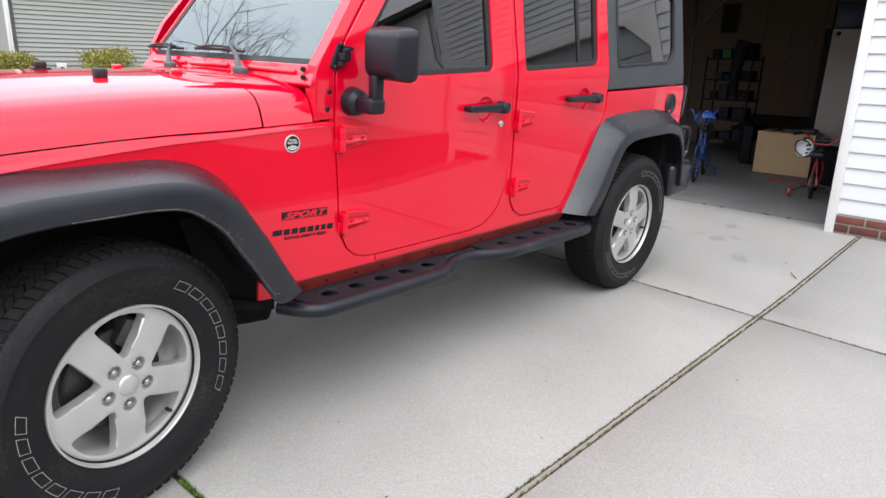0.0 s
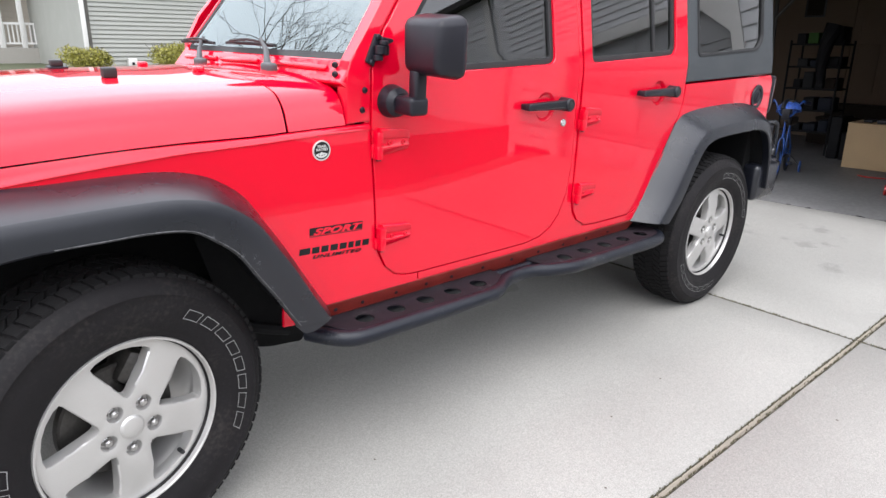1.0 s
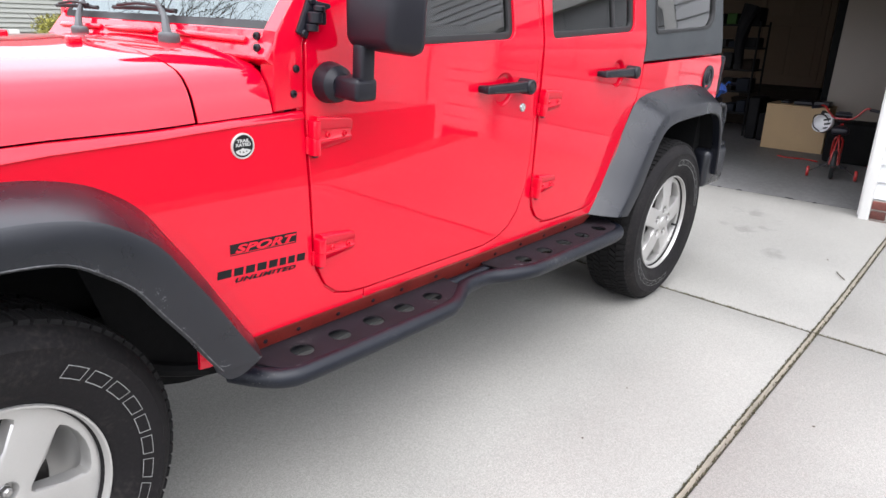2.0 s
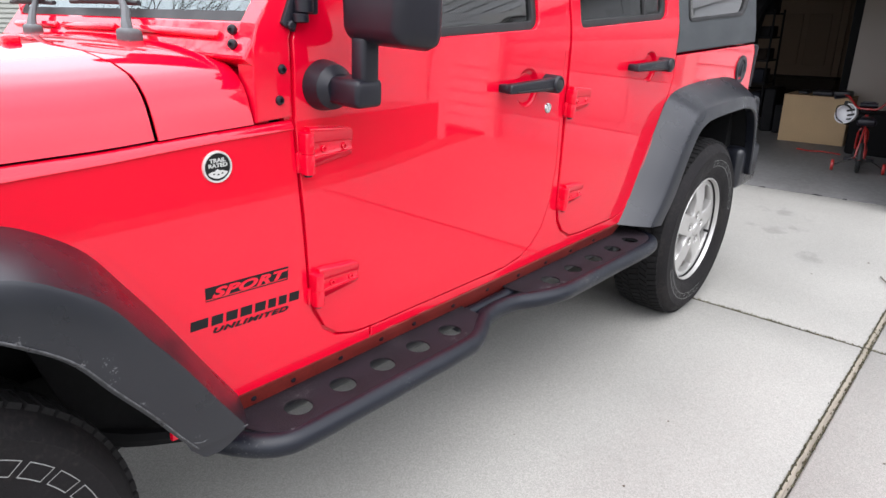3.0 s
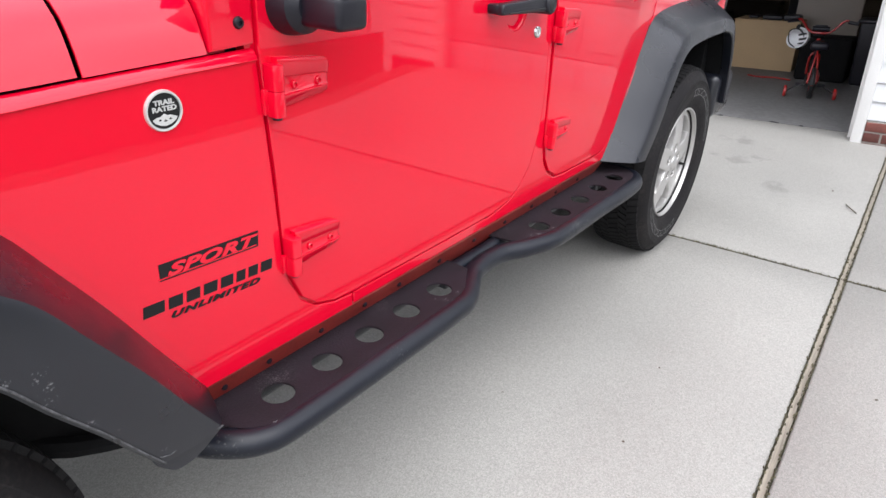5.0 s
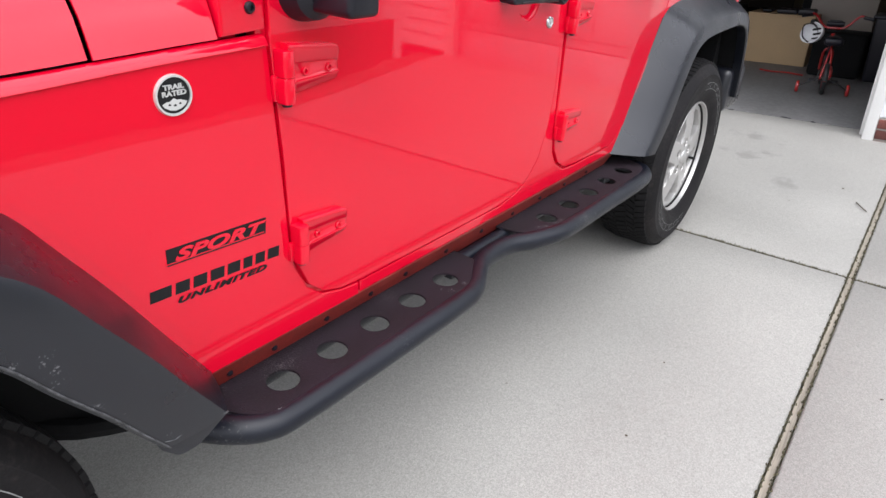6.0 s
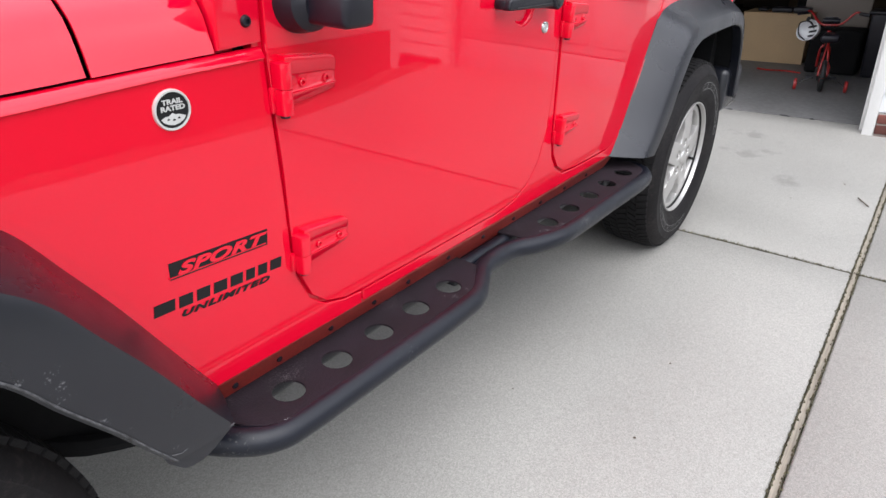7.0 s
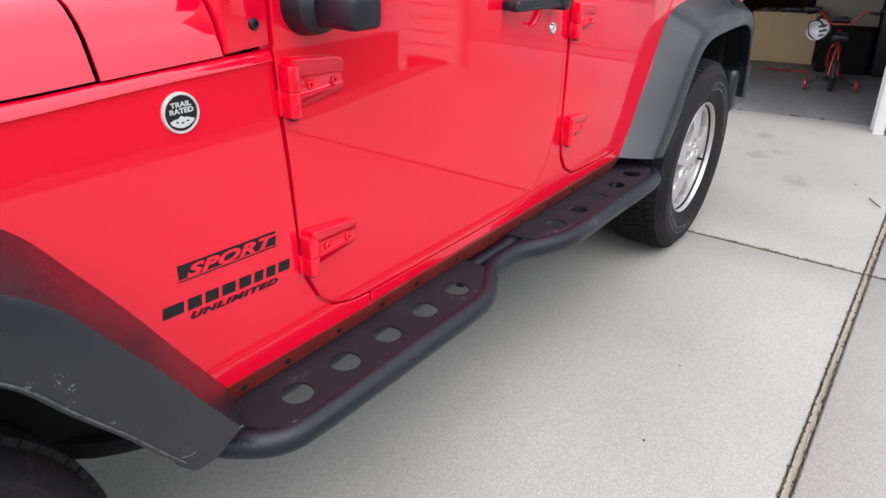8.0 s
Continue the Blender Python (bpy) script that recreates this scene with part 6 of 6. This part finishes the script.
part("case", boxm(-0.13, -0.06, 0, 0.13, 0.10, 0.30, 0.015), TRIM, ub, angle=40)
part("port", boxm(-0.04, -0.075, 0.10, 0.04, -0.061, 0.18, 0.01), DARK, ub, angle=40)

LEAF = mat("yellow_green_shrub_leaf", (0.24, 0.225, 0.035), 0.5, 0, 0.3, 3, 30, island=0.45)
TWIG = mat("shrub_twig", (0.06, 0.045, 0.03), 0.9)


def bush(x, y, z, rx, rz, seed):
    r = random.Random(seed)
    b = thing("bush", "clipped yellow-green shrub in front of the siding", "bush", pose(x, y, z), group="shrubs by the neighbouring house")
    tw = bmesh.new()
    for k in range(14):
        a, t = r.uniform(0, 6.28), r.uniform(0.3, 0.95)
        tube([(0.02 * math.cos(a), 0.02 * math.sin(a), 0), (0.5 * rx * t * math.cos(a), 0.5 * rx * t * math.sin(a), rz * 0.7), (0.8 * rx * t * math.cos(a), 0.8 * rx * t * math.sin(a), rz * 1.3)], (0.014, 0.004), 5, 2, bm=tw)
    part("stems", tw, TWIG, b)
    bm = bmesh.new()
    lumps = [(r.uniform(-0.55, 0.55) * rx, r.uniform(-0.55, 0.55) * rx, rz * r.uniform(0.55, 1.15), r.uniform(0.30, 0.5) * rx) for _ in range(16)]
    for i in range(5200):
        lx, ly, lz, lr = lumps[r.randrange(16)]
        d = Vector((r.gauss(0, 1), r.gauss(0, 1), r.gauss(0, 1))).normalized() * lr * r.uniform(0.6, 1.08)
        c = Vector((lx, ly, max(lz, 0.1))) + d
        c.z *= 0.76
        if c.z < 0.03:
            continue
        s = r.uniform(0.020, 0.042)
        u = Vector((r.gauss(0, 1), r.gauss(0, 1), r.gauss(0, 1))).normalized()
        v = u.cross(Vector((r.gauss(0, 1), r.gauss(0, 1), r.gauss(0, 1)))).normalized()
        w = u.cross(v) * 0.25
        p = [bm.verts.new(c - u * s), bm.verts.new(c + v * s * 0.5 + w * s), bm.verts.new(c + u * s), bm.verts.new(c - v * s * 0.5 + w * s)]
        bm.faces.new(p)
    tagged(part("leaves", bm, LEAF, b, angle=180), kind="stuff")


bush(5.05, 19.6, HZ - 0.02, 0.85, 0.52, 1)
bush(7.30, 19.6, HZ + 0.05, 1.0, 0.55, 2)
bush(2.0, 19.0, HZ - 0.02, 0.70, 0.45, 3)

# the house beyond, with a porch and a white garage door
BEIGE = mat("beige_siding", (0.40, 0.36, 0.30), 0.6, 0, 0.06, 1.5, 60)
h2 = lap_wall("far_house_wall", "beige siding of the house beyond with a porch", 33.0, 1.0, 9.5, HZ, HZ + 3.96, "-y", BEIGE, course=0.22, depth=0.02)
part("wall_core", boxm(1.0, 33.02, HZ - 0.3, 9.5, 40, HZ + 4.4), BEIGE, h2)
gd2 = thing("door_2", "white panelled garage door of the house beyond", "garage door", pose(6.75, 32.9, HZ), kind="structure")
for k in range(4):
    part("door_panel", boxm(0, 0, 0.02 + 0.46 * k, 1.9, 0.05, 0.46 * k + 0.465, 0.012), TRIM, gd2)
part("door_casing", panel([(-0.14, 0), (-0.002, 0), (-0.002, 1.88), (1.902, 1.88), (1.902, 0), (2.04, 0), (2.04, 2.02), (-0.14, 2.02)], lambda a, b, c: (a, -0.02 + c, b), thick=0.06, bevel=0.004), TRIM, gd2)
lamp2 = thing("wall_lantern", "white wall lantern beside the garage door beyond", "lantern", pose(7.55, 32.80, HZ + 2.3))
part("lantern_body", lathe([(0.05, -0.20), (0.10, 0.0), (0.11, 0.02), (0, 0.16)], 8), TRIM, lamp2, at=pose(0, 0, 0, -90))
part("bracket", boxm(-0.03, 0, -0.25, 0.03, 0.2, -0.18), TRIM, lamp2)
porch = thing("porch", "white porch with posts and railing on the house beyond", "porch", pose(0, 0, 0))
part("porch_floor", boxm(1.5, 28.2, HZ - 0.2, 6.2, 32.9, HZ + 0.55), MORTAR, porch)
part("porch_roof", boxm(1.3, 27.9, HZ + 3.3, 6.5, 33, HZ + 3.55, 0.02), TRIM, porch)
for x in (3.2, 4.45, 5.15, 6.0):
    part("post", boxm(x - 0.08, 28.3, HZ + 0.55, x + 0.08, 28.46, HZ + 3.3, 0.01), TRIM, porch)
part("top_rail", boxm(1.6, 28.34, HZ + 1.38, 6.0, 28.42, HZ + 1.46), TRIM, porch)
part("bottom_rail", boxm(1.6, 28.34, HZ + 0.68, 6.0, 28.42, HZ + 0.75), TRIM, porch)
bal = part("baluster", boxm(-0.02, -0.02, 0, 0.02, 0.02, 0.63), TRIM, porch, at=pose(1.75, 28.38, HZ + 0.75))
for k in range(1, 30):
    twin(bal, pose(1.75 + 0.14 * k, 28.38, HZ + 0.75), porch)

# house across the side yard, which the windows and doors mirror
h3 = lap_wall("side_house_wall", "grey vinyl siding of the house across the side yard", -12.5, 5.0, 17.0, -0.6, 3.4, "+y", mat("grey_vinyl_siding", (0.34, 0.35, 0.36), 0.5, 0, 0.05, 2, 150, each=0.03), course=0.125, depth=0.02, groove=0.010)
part("wall_core", boxm(5.0, -20, -0.9, 17.0, -12.53, 3.4), MORTAR, h3)
wn3 = thing("window_3", "white framed window of the house across the yard", "window", pose(8.4, -12.42, 0.9), kind="structure")
part("window_frame", panel([(0, 0), (1.5, 0), (1.5, 1.6), (0, 1.6)], lambda a, b, c: (a, 0.02 - c, b), [[(0.1, 0.1), (0.7, 0.1), (0.7, 1.5), (0.1, 1.5)], [(0.8, 0.1), (1.4, 0.1), (1.4, 1.5), (0.8, 1.5)]], thick=0.08, bevel=0.005), TRIM, wn3)
part("pane", boxm(0.08, -0.02, 0.08, 1.42, -0.01, 1.52), TINT, wn3)
roof3 = bmesh.new()
vs = [roof3.verts.new(p) for p in ((4.6, -12.1, 3.35), (17.4, -12.1, 3.35), (17.4, -16.2, 5.3), (4.6, -16.2, 5.3), (4.6, -20.4, 3.35), (17.4, -20.4, 3.35))]
for q in ((0, 1, 2, 3), (3, 2, 5, 4), (0, 3, 4), (1, 5, 2), (0, 4, 5, 1)):
    roof3.faces.new([vs[i] for i in q])
solid("side_house_roof", roof3, SHINGLE, "dark shingled roof of the house across the yard", "roof", kind="structure")
roof0 = bmesh.new()
vs = [roof0.verts.new(p) for p in ((5.1, -4.0, 5.38), (5.1, 6.2, 5.38), (9.7, 6.2, 7.6), (9.7, -4.0, 7.6), (14.3, 6.2, 5.38), (14.3, -4.0, 5.38))]
for q in ((0, 1, 2, 3), (3, 2, 4, 5), (0, 3, 5), (1, 4, 2), (0, 5, 4, 1)):
    roof0.faces.new([vs[i] for i in q])
solid("roof", roof0, SHINGLE, "dark shingled roof over the garage", "roof", kind="structure")

# bare tree that the windscreen mirrors
BARK = mat("grey_brown_bark", (0.10, 0.085, 0.07), 0.9, 0, 0.3, 8, 60, bump=0.8)


def bare_tree(x, y, z, seed):
    r = random.Random(seed)
    t = thing("tree", "bare winter tree with fine grey-brown branches", "tree", pose(x, y, z))
    trunk, limbs, twigs = bmesh.new(), bmesh.new(), bmesh.new()

    def grow(p, d, length, rad, depth):
        n = 4
        pts = [p]
        for i in range(n):
            d = (d + Vector((r.gauss(0, 0.13), r.gauss(0, 0.13), r.gauss(0.02, 0.10)))).normalized()
            pts.append(pts[-1] + d * length / n)
        bm = trunk if depth == 0 else limbs if depth < 3 else twigs
        tube(pts, (rad, rad * 0.55), 8 if depth < 2 else 5 if depth < 4 else 4, 2 if depth < 3 else 1, bm=bm)
        if depth == 6:
            return
        for k in range((4 if depth < 5 else 3) if depth else 6):
            q = pts[-1] if k == 0 else pts[r.randrange(2, n + 1)]
            side_d = Vector((r.gauss(0, 1), r.gauss(0, 1), r.gauss(0.15, 0.6))).normalized()
            nd = (d * r.uniform(0.7, 1.2) + side_d * r.uniform(0.5, 1.0)).normalized()
            grow(q, nd, length * r.uniform(0.60, 0.82), rad * 0.54, depth + 1)
    grow(Vector((0, 0, 0)), Vector((0, 0, 1)), 2.6, 0.13, 0)
    part("trunk", trunk, BARK, t)
    part("limb", limbs, BARK, t)
    tagged(part("twigs", twigs, BARK, t), kind="stuff")


bare_tree(-1.6, 10.5, 0.45, 5)

# the neighbours' own pale driveway beyond the strip of lawn
nd2 = thing("neighbour_driveway", "pale concrete driveway of the house across the yard", "driveway", kind="structure")
for k in range(3):
    x0 = 4.6 + 3.6 * k
    part("slab", grid([[(x, y, ground_z(x, y) + 0.02 + dz) for x in [x0 + 0.01 + 3.58 * i / 12 for i in range(13)]] for y, dz in ((-6.20, -0.05), (-6.19, 0), (-7.0, 0), (-8.2, 0), (-9.4, 0), (-10.3, 0), (-12.4, 0))]), CONCRETE, nd2)

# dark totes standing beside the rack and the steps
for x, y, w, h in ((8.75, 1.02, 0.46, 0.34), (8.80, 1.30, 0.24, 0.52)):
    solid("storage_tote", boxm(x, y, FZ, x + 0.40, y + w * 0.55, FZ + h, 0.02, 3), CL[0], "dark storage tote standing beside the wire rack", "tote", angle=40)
